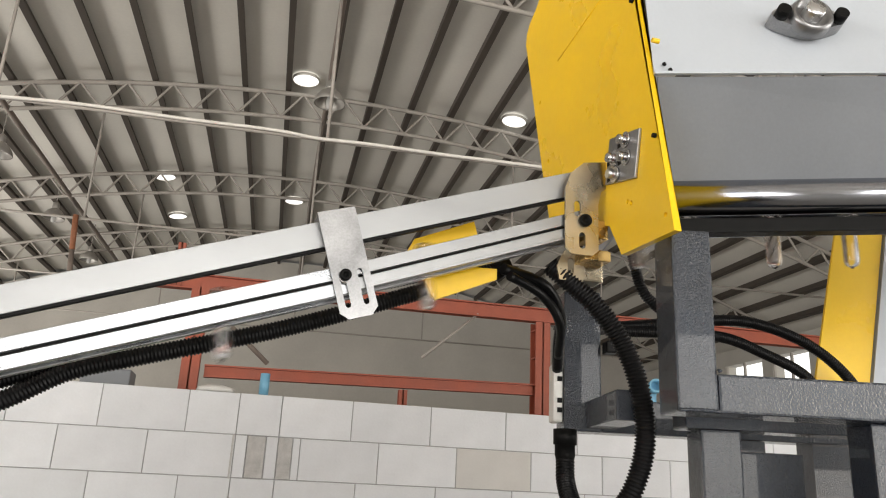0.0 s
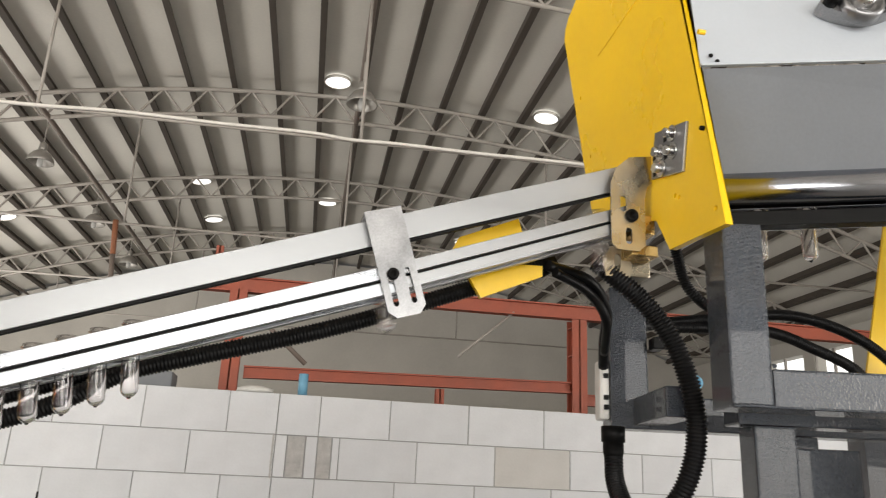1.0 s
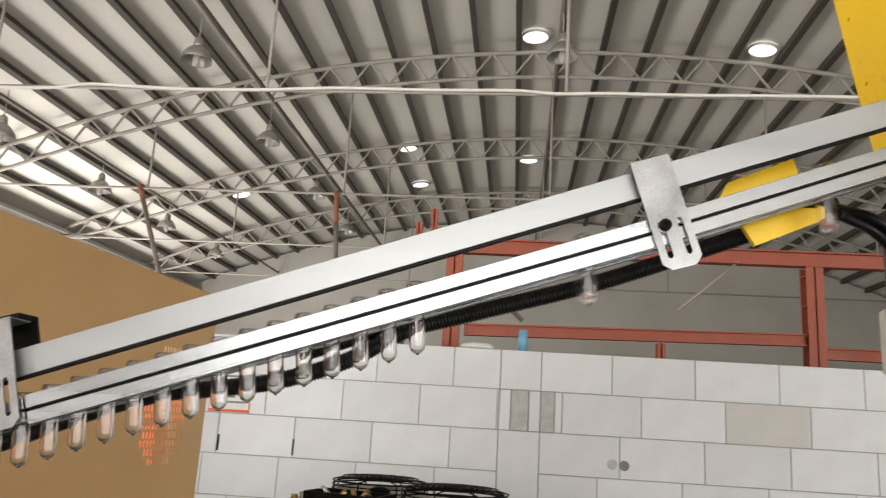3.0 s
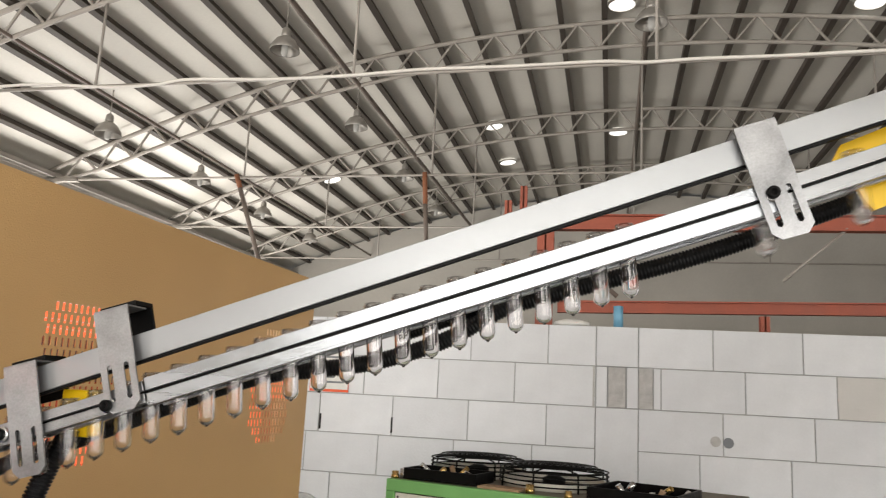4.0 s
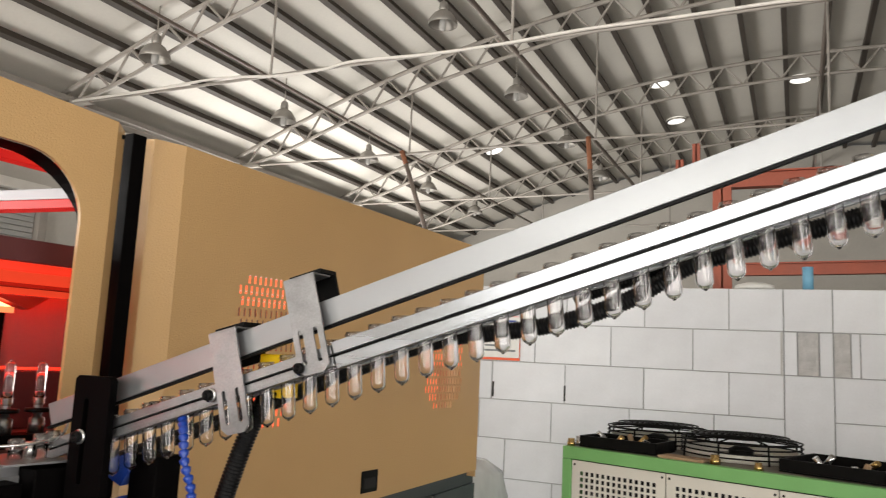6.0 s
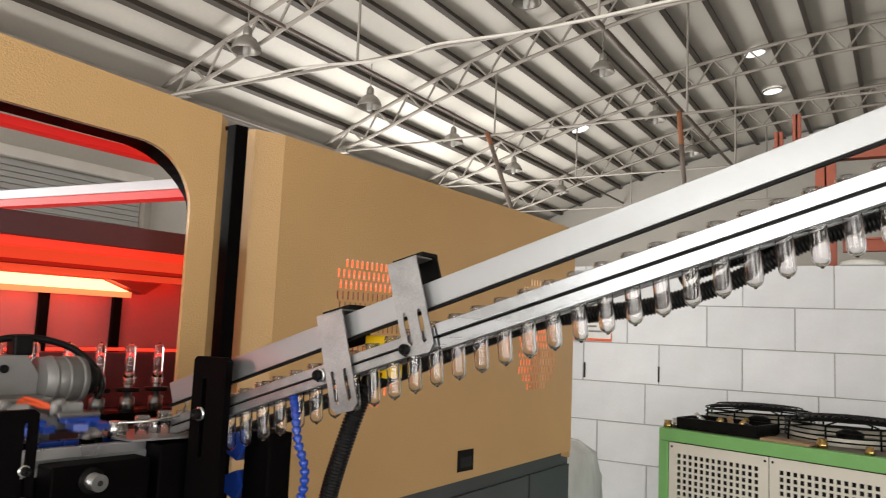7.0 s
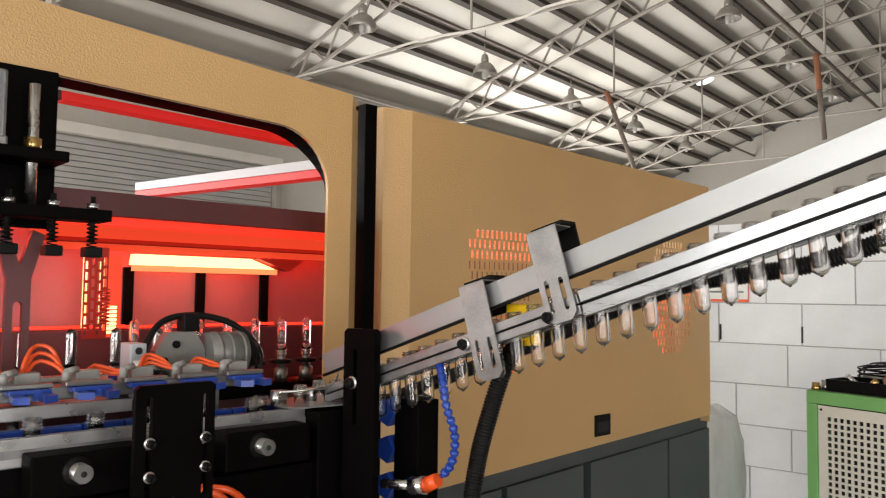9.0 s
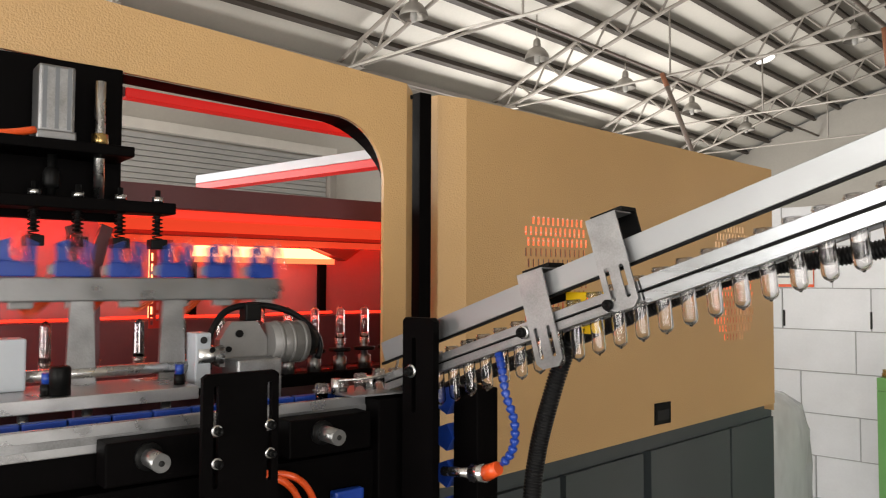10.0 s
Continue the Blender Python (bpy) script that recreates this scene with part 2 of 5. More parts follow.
def plate(bm, outline, t, m, holes=()):
    """A flat sheet cut to an outline in its own x-y plane, t thick along z, with holes through it."""
    es = []
    for loop in (outline, *holes):
        vs = [bm.verts.new((x, y, 0)) for x, y in loop]
        es += [bm.edges.new((vs[i], vs[(i + 1) % len(vs)])) for i in range(len(vs))]
    new_faces = [g for g in bmesh.ops.triangle_fill(bm, edges=es, use_beauty=True)["geom"] if isinstance(g, bmesh.types.BMFace)]
    ext = bmesh.ops.extrude_face_region(bm, geom=new_faces)
    vs = [g for g in ext["geom"] if isinstance(g, bmesh.types.BMVert)]
    bmesh.ops.translate(bm, vec=(0, 0, t), verts=vs)
    vset = set(vs) | {v for f in new_faces for v in f.verts}
    for v in vset:
        v.co = m @ v.co
    bmesh.ops.recalc_face_normals(bm, faces=bm.faces)
    return bm


def slot(x, y, w, h, n=6):
    """Outline of a round-ended slot, h long along y."""
    r, k = w / 2, (h - w) / 2
    return [(x + r * math.cos(a), y + k + r * math.sin(a)) for a in (math.pi * i / n for i in range(n + 1))] + [(x + r * math.cos(a), y - k + r * math.sin(a)) for a in (math.pi + math.pi * i / n for i in range(n + 1))]


def part(name, bm, material, parent=None, label=""):
    me = bpy.data.meshes.new(name)
    bmesh.ops.recalc_face_normals(bm, faces=bm.faces)
    bm.to_mesh(me)
    bm.free()
    me.materials.append(material)
    ob = new(name, me)
    ob.parent = parent
    return tagged(ob, label)


def root(name, m, label, category, group=""):
    ob = new(name)
    ob.matrix_world = m
    return tagged(ob, label, category, group)


def B():
    return bmesh.new()


def axes(o, ex, ey, ez=None):
    """A pose from an origin and two axes."""
    ex, ey = Vector(ex).normalized(), Vector(ey)
    ez = ex.cross(ey).normalized()
    ey = ez.cross(ex)
    return Matrix((( ex.x, ey.x, ez.x, o[0]), (ex.y, ey.y, ez.y, o[1]), (ex.z, ey.z, ez.z, o[2]), (0, 0, 0, 1)))


# ---- hall ----
HM = pose(0, 0, 0, 0, 0, -2.245)     # the hall stands slightly askew to the chute
XW, XE, YS, YN = -8.0, 8.6, -9.0, 17.22
before_hall = set(bpy.data.objects)


def roof_z(x):
    return 6.16 - 0.0267 * (x - 0.296) ** 2


def wall_with_openings(name, along, at, a0, a1, z0, top, openings, thick=0.24):
    """A wall along x or y with rectangular openings (a0, a1, z0, z1)."""
    bm = B()
    cuts = sorted({a0, a1, *[o[0] for o in openings], *[o[1] for o in openings]})
    for p, q in zip(cuts, cuts[1:]):
        mid = (p + q) / 2
        spans = [(z0, top)]
        for o in openings:
            if o[0] <= mid <= o[1]:
                spans = [s for a, b in spans for s in ((a, o[2]), (o[3], b)) if s[1] - s[0] > 0.001]
        for a, b in spans:
            if along == "x":
                box(bm, p, q, at, at + thick, a, b)
            else:
                box(bm, at, at + thick, p, q, a, b)
    return tagged(part(name, bm, PLASTER), kind="structure", label="plastered hall wall, cream and slightly stained")


tagged(part("floor", box(B(), XW - 0.3, XE + 0.3, YS - 0.3, YN + 0.3, -0.2, 0), FLOOR), "grey concrete hall floor", kind="structure")
tagged(part("ground", box(B(), -400, 400, -400, 400, -0.5, -0.204), FLOOR), "pale concrete yard outside", kind="structure")
# gate-sized openings are unseen, added for the fill lamps
wall_with_openings("wall_south", "x", YS - 0.24, XW, XE, 0, 4.35, [(-3.6, 5.6, 0, 4.2)])
wall_with_openings("wall_west", "y", XW - 0.24, YS, YN, 0, 4.35, [(-6.8, 1.3, 0, 4.1), (6.8, 14.4, 0, 3.5)])
wall_with_openings("wall_east", "y", XE, YS, YN, 0, 4.35, [(-5.4, -0.6, 0, 4.0), (11.2, 12.2, 3.45, 4.05), (12.5, 13.7, 3.45, 4.05)])
for nm, yy in (("wall_north", YN), ("gable_south", YS - 0.24)):
    bm = B()
    zb = 0 if nm == "wall_north" else 4.35
    n = 32
    xs = [XW + (XE - XW) * i / n for i in range(n + 1)]
    for a, b in zip(xs, xs[1:]):
        v = [bm.verts.new((x, y, z)) for y in (yy, yy + 0.24) for x, z in ((a, zb), (b, zb), (b, roof_z(b) + 0.06), (a, roof_z(a) + 0.06))]
        bm.faces.new(v[:4]), bm.faces.new(v[4:])
    tagged(part(nm, bm, PLASTER), "plastered gable wall under the arched roof", kind="structure")

bm = B()
n = 64
xs = [XW - 0.5 + (XE - XW + 1) * i / n for i in range(n + 1)]
for side in (0.12, 0.16):
    prev = None
    for x in xs:
        cur = [bm.verts.new((x, y, roof_z(x) + side)) for y in (YS - 0.4, YN + 0.4)]
        if prev:
            bm.faces.new((prev[0], cur[0], cur[1], prev[1])).smooth = True
        prev = cur
# overlapping sheet joints across the span
for y in (-6.5, -3.5, -0.5, 2.6, 5.65, 8.7, 11.75, 14.8):
    prev = None
    for x in xs:
        cur = [bm.verts.new((x, y + d, roof_z(x) + 0.112)) for d in (-0.03, 0.03)]
        if prev:
            bm.faces.new((prev[0], cur[0], cur[1], prev[1]))
        prev = cur
tagged(part("ceiling", bm, SHEET), "arched ceiling of whitish roofing sheets", kind="structure")



def along_roof(a):
    """x of the point that lies a metres along the arch from its crown."""
    x = 0.0
    for _ in range(12):
        u = 0.0534 * x
        x -= ((u * math.hypot(1, u) + math.asinh(u)) / 0.1068 - a) / math.hypot(1, u)
    return x + 0.296


for i in range(32):
    x = along_roof(-4.92 + 0.5248 * (i - 6))
    if x > XE - 0.05:
        break
    bm = B()
    z = roof_z(x) + 0.11
    a = -math.atan(0.0534 * (x - 0.296))
    box(bm, -0.025, 0.025, YS, YN, -0.1, 0, m=pose(x, 0, z, 0, -math.degrees(a), 0))
    box(bm, 0.025, 0.045, YS, YN, -0.1, -0.092, m=pose(x, 0, z, 0, -math.degrees(a), 0))
    tagged(part("purlin", bm, PURLIN), "brown-grey steel purlin under the roof sheets", "purlin", "roof purlins")


def truss(y):
    t = root("roof_truss", pose(0, y, 0), "grey welded steel bow truss spanning the hall", "truss", "roof trusses")
    n = 32
    xs = [XW + 0.05 + (XE - XW - 0.1) * i / n for i in range(n + 1)]

    def bot(x):
        e = min(abs(x - XW), abs(XE - x))
        return roof_z(x) - 0.02 - 0.33 * min(1, 0.55 + e / 2)
    for nm, f, r in (("top_chord", lambda x: roof_z(x) - 0.02, 0.03), ("bottom_chord", bot, 0.026)):
        part(nm, hose(B(), [(x, 0, f(x)) for x in xs], r, 6, step=0.25), TRUSS, t)
    for i in range(n):
        a, b = xs[i], xs[i + 1]
        bm = rod(B(), (a, 0, roof_z(a) - 0.02), ((a + b) / 2, 0, bot((a + b) / 2)), 0.016, segs=6, caps=False)
        rod(bm, ((a + b) / 2, 0, bot((a + b) / 2)), (b, 0, roof_z(b) - 0.02), 0.016, segs=6, caps=False)
        part("web_member", bm, TRUSS, t)
    part("tie_rod", rod(B(), (XW + 0.35, 0, 4.21), (XE - 0.35, 0, 4.24), 0.016, segs=6), TRUSS, t)
    for x in (-4.98, -2.47, 0.03, 2.54, 5.05):
        part("hanger", rod(B(), (x, 0, 4.22), (x, 0, bot(x)), 0.014, segs=6), TRUSS, t)
    for x0, x1 in ((XW + 0.05, XW + 0.55), (XE - 0.05, XE - 0.55)):
        bm = box(B(), min(x0, x1), max(x0, x1), -0.04, 0.04, 4.18, 4.215)
        rod(bm, (x0, 0, 4.2), (x1, 0, bot(x1)), 0.02, segs=6)
        part("end_shoe", bm, TRUSS, t)
    return t


for y in (-6.1, -3.15, -0.2, 2.8, 5.76, 8.74, 11.68, 14.65):
    truss(y)
for x, z, y0 in ((-3.5, 5.43, -8.5), (0.06, 5.81, -8.5), (-5.98, 4.755, -8.5)):
    tagged(part("conduit_pipe", rod(B(), (x, y0, z), (x, YN, z), 0.022 if x < -5 else 0.032, segs=8), PIPE), "brown-grey pipe running the length of the roof", "pipe")
bm = box(B(), XW + 0.02, XW + 0.2, YS, YN, 4.24, 4.3)
box(bm, XW + 0.02, XW + 0.05, YS, YN, 4.02, 4.24)
rod(bm, (XW + 0.12, YS, 4.13), (XW + 0.12, YN, 4.13), 0.03, segs=8)
tagged(part("eave_gutter", bm, TRUSS), "grey eave beam along the wall head", kind="structure")
for p, q, e, r in (((-2.55, 8.7, 4.24), (-2.52, 8.7, 3.84), (-2.48, 8.7, 3.3), 0.031), ((-5.07, 8.7, 4.24), (-5.0, 8.7, 4.06), (-4.6, 8.7, 3.0), 0.034)):
    dp = root("drop_pipe", pose(0, 0, 0), "rusty brown drop pipe hanging from the trusses", "pipe", "drop pipes")
    part("upper_pipe", rod(B(), p, q, r, segs=8), RUST, dp, "rust-red upper length")
    part("lower_pipe", rod(B(), q, e, r * 0.92, segs=8), PIPE, dp)
# long loose white cable tied along the tie rod of the truss over the block wall
bm = hose(B(), [(XW + 0.3, 5.72, 4.215), (-6.5, 5.72, 4.222), (-5.6, 5.72, 4.245), (-4.85, 5.72, 4.19), (-4.35, 5.72, 4.192), (-4.0, 5.72, 4.23), (-3.2, 5.72, 4.2), (-2.5, 5.72, 4.205), (-1.85, 5.72, 4.232), (-1.1, 5.72, 4.228), (-0.4, 5.72, 4.236), (-0.05, 5.72, 4.215), (0.35, 5.72, 4.225), (1.0, 5.72, 4.222), (1.9, 5.72, 4.23), (4.5, 5.72, 4.23), (XE - 0.3, 5.72, 4.24)], 0.014, 8)
tagged(part("slung_cable", bm, WHITEC), "dirty white cable slung across the hall", "cable")


def high_bay(x, y, z):
    lamp = root("high_bay_lamp", pose(x, y, z) @ Matrix.Diagonal((0.8, 0.8, 0.8, 1)), "grey bell-shaped high bay lamp on a thin rod", "lamp", "high bay lamps")
    part("shade", lathe(B(), [(0.20, -0.10), (0.205, -0.095), (0.19, -0.03), (0.13, 0.06), (0.06, 0.11), (0.055, 0.11), (0.12, 0.05), (0.18, -0.03), (0.195, -0.095)], 24), SHADE, lamp)
    part("gear_housing", lathe(B(), [(0.0, 0.1), (0.06, 0.1), (0.065, 0.14), (0.055, 0.22), (0.02, 0.25), (0, 0.25)], 16), SHADE, lamp)
    part("bulb", lathe(B(), [(0, -0.17), (0.03, -0.165), (0.045, -0.13), (0.045, -0.05), (0.02, 0.04), (0, 0.05)], 12), BULB, lamp)
    part("hanger_rod", rod(B(), (0, 0, 0.24), (0, 0, (roof_z(x) - z + 0.13) / 0.8), 0.009, segs=6), TRUSS, lamp)


for p in ((0.06, 7.19, 5.36), (0.06, 3.2, 5.36), (-3.8, 4.7, 5.24), (-3.8, 7.14, 5.24), (-3.8, 9.57, 5.24), (-3.77, 12.04, 5.22), (-3.77, 14.5, 5.22), (-6.38, 5.6, 4.58), (-6.38, 7.82, 4.58), (-6.44, 10.11, 4.63), (-6.5, 12.42, 4.66), (-6.5, 14.7, 4.66)):
    high_bay(*p)


def roof_vent(x, y):
    z = roof_z(x) + 0.11
    v = root("roof_vent", pose(x, y, z - 0.03, 0, math.degrees(math.atan(2 * 0.0267 * (x - 0.296))), 0), "round bright daylight vent in the roof", "roof vent", "roof vents")
    part("collar", lathe(B(), [(0.155, -0.012), (0.165, -0.012), (0.165, 0.02), (0.155, 0.02)], 24), SHEET, v)
    part("dome", lathe(B(), [(0, -0.008), (0.1, -0.006), (0.154, -0.004)], 24), VENTGLOW, v)


for p in ((-0.21, 8.53), (2.48, 8.57), (-0.21, 13.02), (-2.29, 14.12), (-2.27, 12.1), (2.52, 14.26), (-5.39, 12.87), (4.9, 11.6)):
    roof_vent(*p)

# west wall: a light roller shutter seen through the machine
sh = root("roller_shutter", pose(XW + 0.03, 0, 0), "closed pale grey roller shutter in the hall wall", "shutter")
for i in range(50):
    part("slat", box(B(), 0, 0.03, 1.4, 5.6, 0.13 + i * 0.0595, 0.13 + i * 0.0595 + 0.053, 0.006), SHUTTER, sh)
part("header_box", box(B(), 0, 0.12, 1.3, 5.7, 3.12, 3.23, 0.01), WHITEC, sh)
part("guide_rail", box(B(), 0, 0.1, 5.61, 5.71, 0, 3.12, 0.005), TRUSS, sh)
for k in range(2):
    g = root("window_grille", pose(XE + 0.02, 11.2 + k * 1.3, 3.45), "bright hall window with thin bars", "window", "hall windows")
    w = 1.0 + 0.2 * k
    for yy in (0.0, w / 2, w):
        part("mullion", box(B(), 0, 0.04, yy - 0.02, yy + 0.02, 0, 0.6), TRUSS, g)


# white glowing board added to make the windows bright
tagged(part("backdrop", box(B(), 9.3, 9.32, 10.6, 14.4, 3.0, 4.4), VENTGLOW), "glowing panel outside the windows that stands in for the sky", kind="structure")

floor_names = {"floor", "ground"}
for ob in [o for o in bpy.data.objects if o not in before_hall and o.parent is None]:
    if ob.name not in floor_names:
        ob.matrix_world = HM @ ob.matrix_world

# ---- block wall ----
WY, WT, CH = 5.7, 2.143, 0.2925
wall = tagged(part("wall_blocks", box(B(), -3.4, 6.2, WY + 0.006, WY + 0.19, 0, WT - 0.004), MORTAR), "half-height partition wall of white aerated blocks", kind="structure")


def red_steel():
    def ibeam(bm, p, q, h, w, up=(0, 0, 1)):
        p, q = Vector(p), Vector(q)
        m = axes(p, q - p, Vector(up).cross(q - p))
        L = (q - p).length
        box(bm, 0, L, -w / 2, w / 2, h / 2 - 0.012, h / 2, m=m)
        box(bm, 0, L, -w / 2, w / 2, -h / 2, -h / 2 + 0.012, m=m)
        box(bm, 0, L, -0.006, 0.006, -h / 2, h / 2, m=m)
        return bm
    f = root("mezzanine_frame", pose(0, 6.42, 0), "red-oxide painted steel mezzanine frame behind the wall", "steel frame")
    for x in (-0.6, 2.4, 5.6):
        b = ibeam(B(), (x, 0, 0), (x, 0, 3.03), 0.14, 0.14, (0, 1, 0))
        for z in (2.45, 2.7, 2.95):
            box(b, x - 0.07, x + 0.07, -0.068, 0.068, z, z + 0.01)
        part("column", b, REDSTEEL, f)
    part("top_beam", ibeam(B(), (-0.97, 0, 3.08), (6.4, 0, 3.13), 0.13, 0.1), REDSTEEL, f)
    part("lower_beam", ibeam(B(), (-0.49, 0, 2.36), (2.33, 0, 2.42), 0.1, 0.08), REDSTEEL, f)
    part("lower_beam", ibeam(B(), (2.47, 0, 2.32), (5.53, 0, 2.32), 0.1, 0.08), REDSTEEL, f)
    part("stub", ibeam(B(), (1.15, 0, 2.1), (1.15, 0, 2.33), 0.07, 0.07, (0, 1, 0)), REDSTEEL, f)
    part("upper_post", ibeam(B(), (-0.8, 0, 3.02), (-0.8, 0, 3.4), 0.06, 0.06, (0, 1, 0)), REDSTEEL, f)
    part("upper_post", ibeam(B(), (-0.93, 0, 3.02), (-0.93, 0, 3.27), 0.07, 0.06, (0, 1, 0)), REDSTEEL, f)
    part("brace", rod(B(), (-0.45, 0.0, 2.85), (0.0, 0.0, 2.46), 0.02, segs=8), PIPE, f)
    part("brace", rod(B(), (1.3, 0.0, 2.62), (1.8, 0.0, 3.06), 0.012, segs=8), TRUSS, f)


red_steel()
tagged(part("pipe_stub", lathe(B(), [(0.028, 0), (0.035, 0), (0.035, 0.16), (0.028, 0.16), (0.028, 0.0)], 20, pose(-0.02, WY + 0.09, WT)), LBLUE), "short grey-blue plastic pipe standing on the wall", "pipe")
tagged(part("pipe_stub", lathe(hose(B(), [(3.154, WY + 0.1, WT), (3.154, WY + 0.1, 2.3), (3.154, WY + 0.1, 2.38), (3.152, WY + 0.07, 2.425), (3.15, WY + 0.02, 2.44)], 0.045, 14), [(0.04, 0), (0.058, 0), (0.058, 0.07), (0.04, 0.07), (0.04, 0.0)], 24, pose(3.15, WY + 0.03, 2.44, 86, 0, -18)), LBLUE), "light blue plastic pipe with an elbow on the wall top", "pipe")
tagged(part("cloth_bundle", lathe(B(), [(0.0, 0), (0.14, 0), (0.13, 0.03), (0.06, 0.05), (0, 0.05)], 14, pose(-0.36, WY + 0.1, WT)), WHITEP), "crumpled white sheet lying on the wall top", "sheet")
# dark stack behind the wall end
tagged(part("stacked_crate", box(B(), -1.32, -0.98, WY + 0.3, WY + 0.6, 0, 2.28, 0.01), MIDGREY), "dark grey crate stack behind the wall", "crate")

# fourth piece: notice on the wall
po = root("wall_notice", pose(0, WY - 0.003, 0), "framed paper notice with an orange border on the wall", "notice")
part("border", box(B(), -2.345, -2.035, -0.006, 0, 1.565, 1.904), ORANGE, po)
part("sheet", box(B(), -2.34, -2.04, -0.009, -0.0062, 1.585, 1.90), WHITEP, po)
for i in range(7):
    part("text_bar", box(B(), -2.32, -2.32 + 0.25 - 0.04 * (i % 3), -0.011, -0.0092, 1.86 - i * 0.038, 1.874 - i * 0.038), MIDGREY if i else BLUE, po)


# ---- preform chute ----
RY = 1.15                       # front face of the chute
SL = math.atan(0.3428)          # its slope


def rail_top(x):
    if x > -0.02:
        return 1.942 + 0.366 * (x + 0.02)
    return 1.929 + 0.3428 * (x + 0.057)


def guard_top(x):
    return 2.0365 + 0.35 * x


def along(x, y, z, slope):
    """A pose at a point of the chute with x running up along it."""
    return pose(x, y, z, 0, -math.degrees(math.atan(slope)), 0)


def profile(bm, x0, x1, slope, z_of, y0, h, slotted=True, w=0.016):
    """A slotted aluminium profile, h deep, whose top edge follows the chute."""
    m = along(x0, 0, z_of(x0), slope)
    L = (x1 - x0) / math.cos(math.atan(slope))
    if slotted:
        box(bm, 0, L, y0, y0 + w, -h * 0.45, 0, 0.001, m)
        box(bm, 0, L, y0, y0 + w, -h, -h * 0.56, 0.001, m)
        box(bm, 0, L, y0 - 0.0015, y0 + 0.001, -h * 0.9, -h * 0.82, 0, m)
    else:
        box(bm, 0, L, y0, y0 + w, -h, 0, 0.001, m)
    return bm


def socket_bolt(parent, m, r=0.0085):
    """A black socket screw with a washer; z points out of the surface."""
    b = part("socket_screw", lathe(B(), [(0, 0.002), (r, 0.002), (r, 0.012), (r * 0.85, 0.0135), (r * 0.5, 0.0135), (r * 0.45, 0.007), (0, 0.007)], 14, m), BLACK, parent)
    part("washer", lathe(B(), [(r * 0.8, 0), (r * 1.35, 0), (r * 1.35, 0.002), (r * 0.8, 0.002)], 18, m), STEEL, b)


chute = root("preform_chute", pose(0, 0, 0), "sloping aluminium chute with a flat guard bar above", "chute")
for y0, nm in ((RY, "front_rail"), (RY + 0.046, "rear_rail")):
    part(nm, profile(B(), -1.0, -0.02, 0.3428, rail_top, y0, 0.046), ALU, chute)
    part(nm + "_upper", profile(B(), -0.018, 0.40, 0.366, rail_top, y0, 0.044), UPPER, chute, "dull aluminium upper rail")
    part(nm + "_lower", profile(B(), -1.64, -1.002, 0.338, lambda x: rail_top(x) - 0.001, y0, 0.036), GALV, chute)
part("guard_bar", profile(B(), -1.655, 0.385, 0.35, guard_top, RY + 0.012, 0.0435, False, 0.012), BAR, chute)
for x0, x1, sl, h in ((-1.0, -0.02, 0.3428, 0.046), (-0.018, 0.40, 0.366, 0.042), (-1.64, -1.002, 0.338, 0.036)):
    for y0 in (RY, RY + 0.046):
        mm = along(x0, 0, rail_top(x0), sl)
        # web is black only to paint the shade inside the slot
        part("slot_web", box(B(), 0, (x1 - x0) / math.cos(math.atan(sl)), y0 + 0.008, y0 + 0.015, -h * 0.6, -h * 0.4, 0, mm), BLACK, chute, "profile web blackened for the slot's shade")
# strip added to draw the shadow line below the bar
part("bar_liner", profile(B(), -1.655, 0.385, 0.35, lambda x: guard_top(x) - 0.045, RY + 0.014, 0.006, False, 0.01), BLACK, chute, "dark strip for the shadow line under the guard bar")
part("wear_strip", profile(B(), -1.0, -0.02, 0.3428, lambda x: rail_top(x) - 0.018, RY + 0.0452, 0.008, False, 0.0008), BLACK, chute)


def hanger_bracket(tx, tz, bx, bz, w, bolt, back=True):
    """A slotted sheet bracket that hangs the guard bar from the chute."""
    m = axes((tx, RY - 0.006, tz), (bx - tx, 0, bz - tz), (-(bz - tz), 0, bx - tx))
    L = math.hypot(bx - tx, bz - tz)
    r = root("hanger_bracket", pose(0, 0, 0), "bare steel sheet bracket with two slots and a black screw", "bracket", "chute brackets")
    out = [(0, -w / 2), (L - 0.012, -w / 2), (L, -w / 2 + 0.012), (L, w / 2 - 0.012), (L - 0.012, w / 2), (0, w / 2)]
    holes = []
    for s in (-0.24, 0.24):
        holes.append([(y, x) for x, y in slot(s * w, L - 0.048, 0.009, 0.06)])
    part("face", plate(B(), out, 0.003, m, holes), GALV, r)
    top = box(B(), -0.003, 0.0, -w / 2, w / 2, -0.055, 0.003, 0.0008, m)
    part("top_flange", top, GALV, r)
    if back:
        part("clamp_angle", box(box(B(), -0.012, -0.004, -w / 2 - 0.002, w / 2 + 0.002, -0.075, -0.02, 0.001, m), -0.012, 0.06, -w / 2, w / 2, -0.078, -0.072, 0.001, m), BLACK, r)
        part("clamp_nut", rod(B(), m @ Vector((0.0, -0.004, -0.04)), m @ Vector((0.016, -0.004, -0.04)), 0.007, segs=6), STEEL, r)
    socket_bolt(r, pose(bolt[0], RY - 0.0055, bolt[1], 90, 0, 0), 0.0095)
    part("slot_nut", rod(B(), (bolt[0] + 0.03, RY - 0.002, bolt[1] + 0.012), (bolt[0] + 0.03, RY + 0.004, bolt[1] + 0.012), 0.006, segs=6), STEEL, r)


hanger_bracket(-0.049, 2.026, 0.004, 1.856, 0.062, (-0.026, 1.92), False)
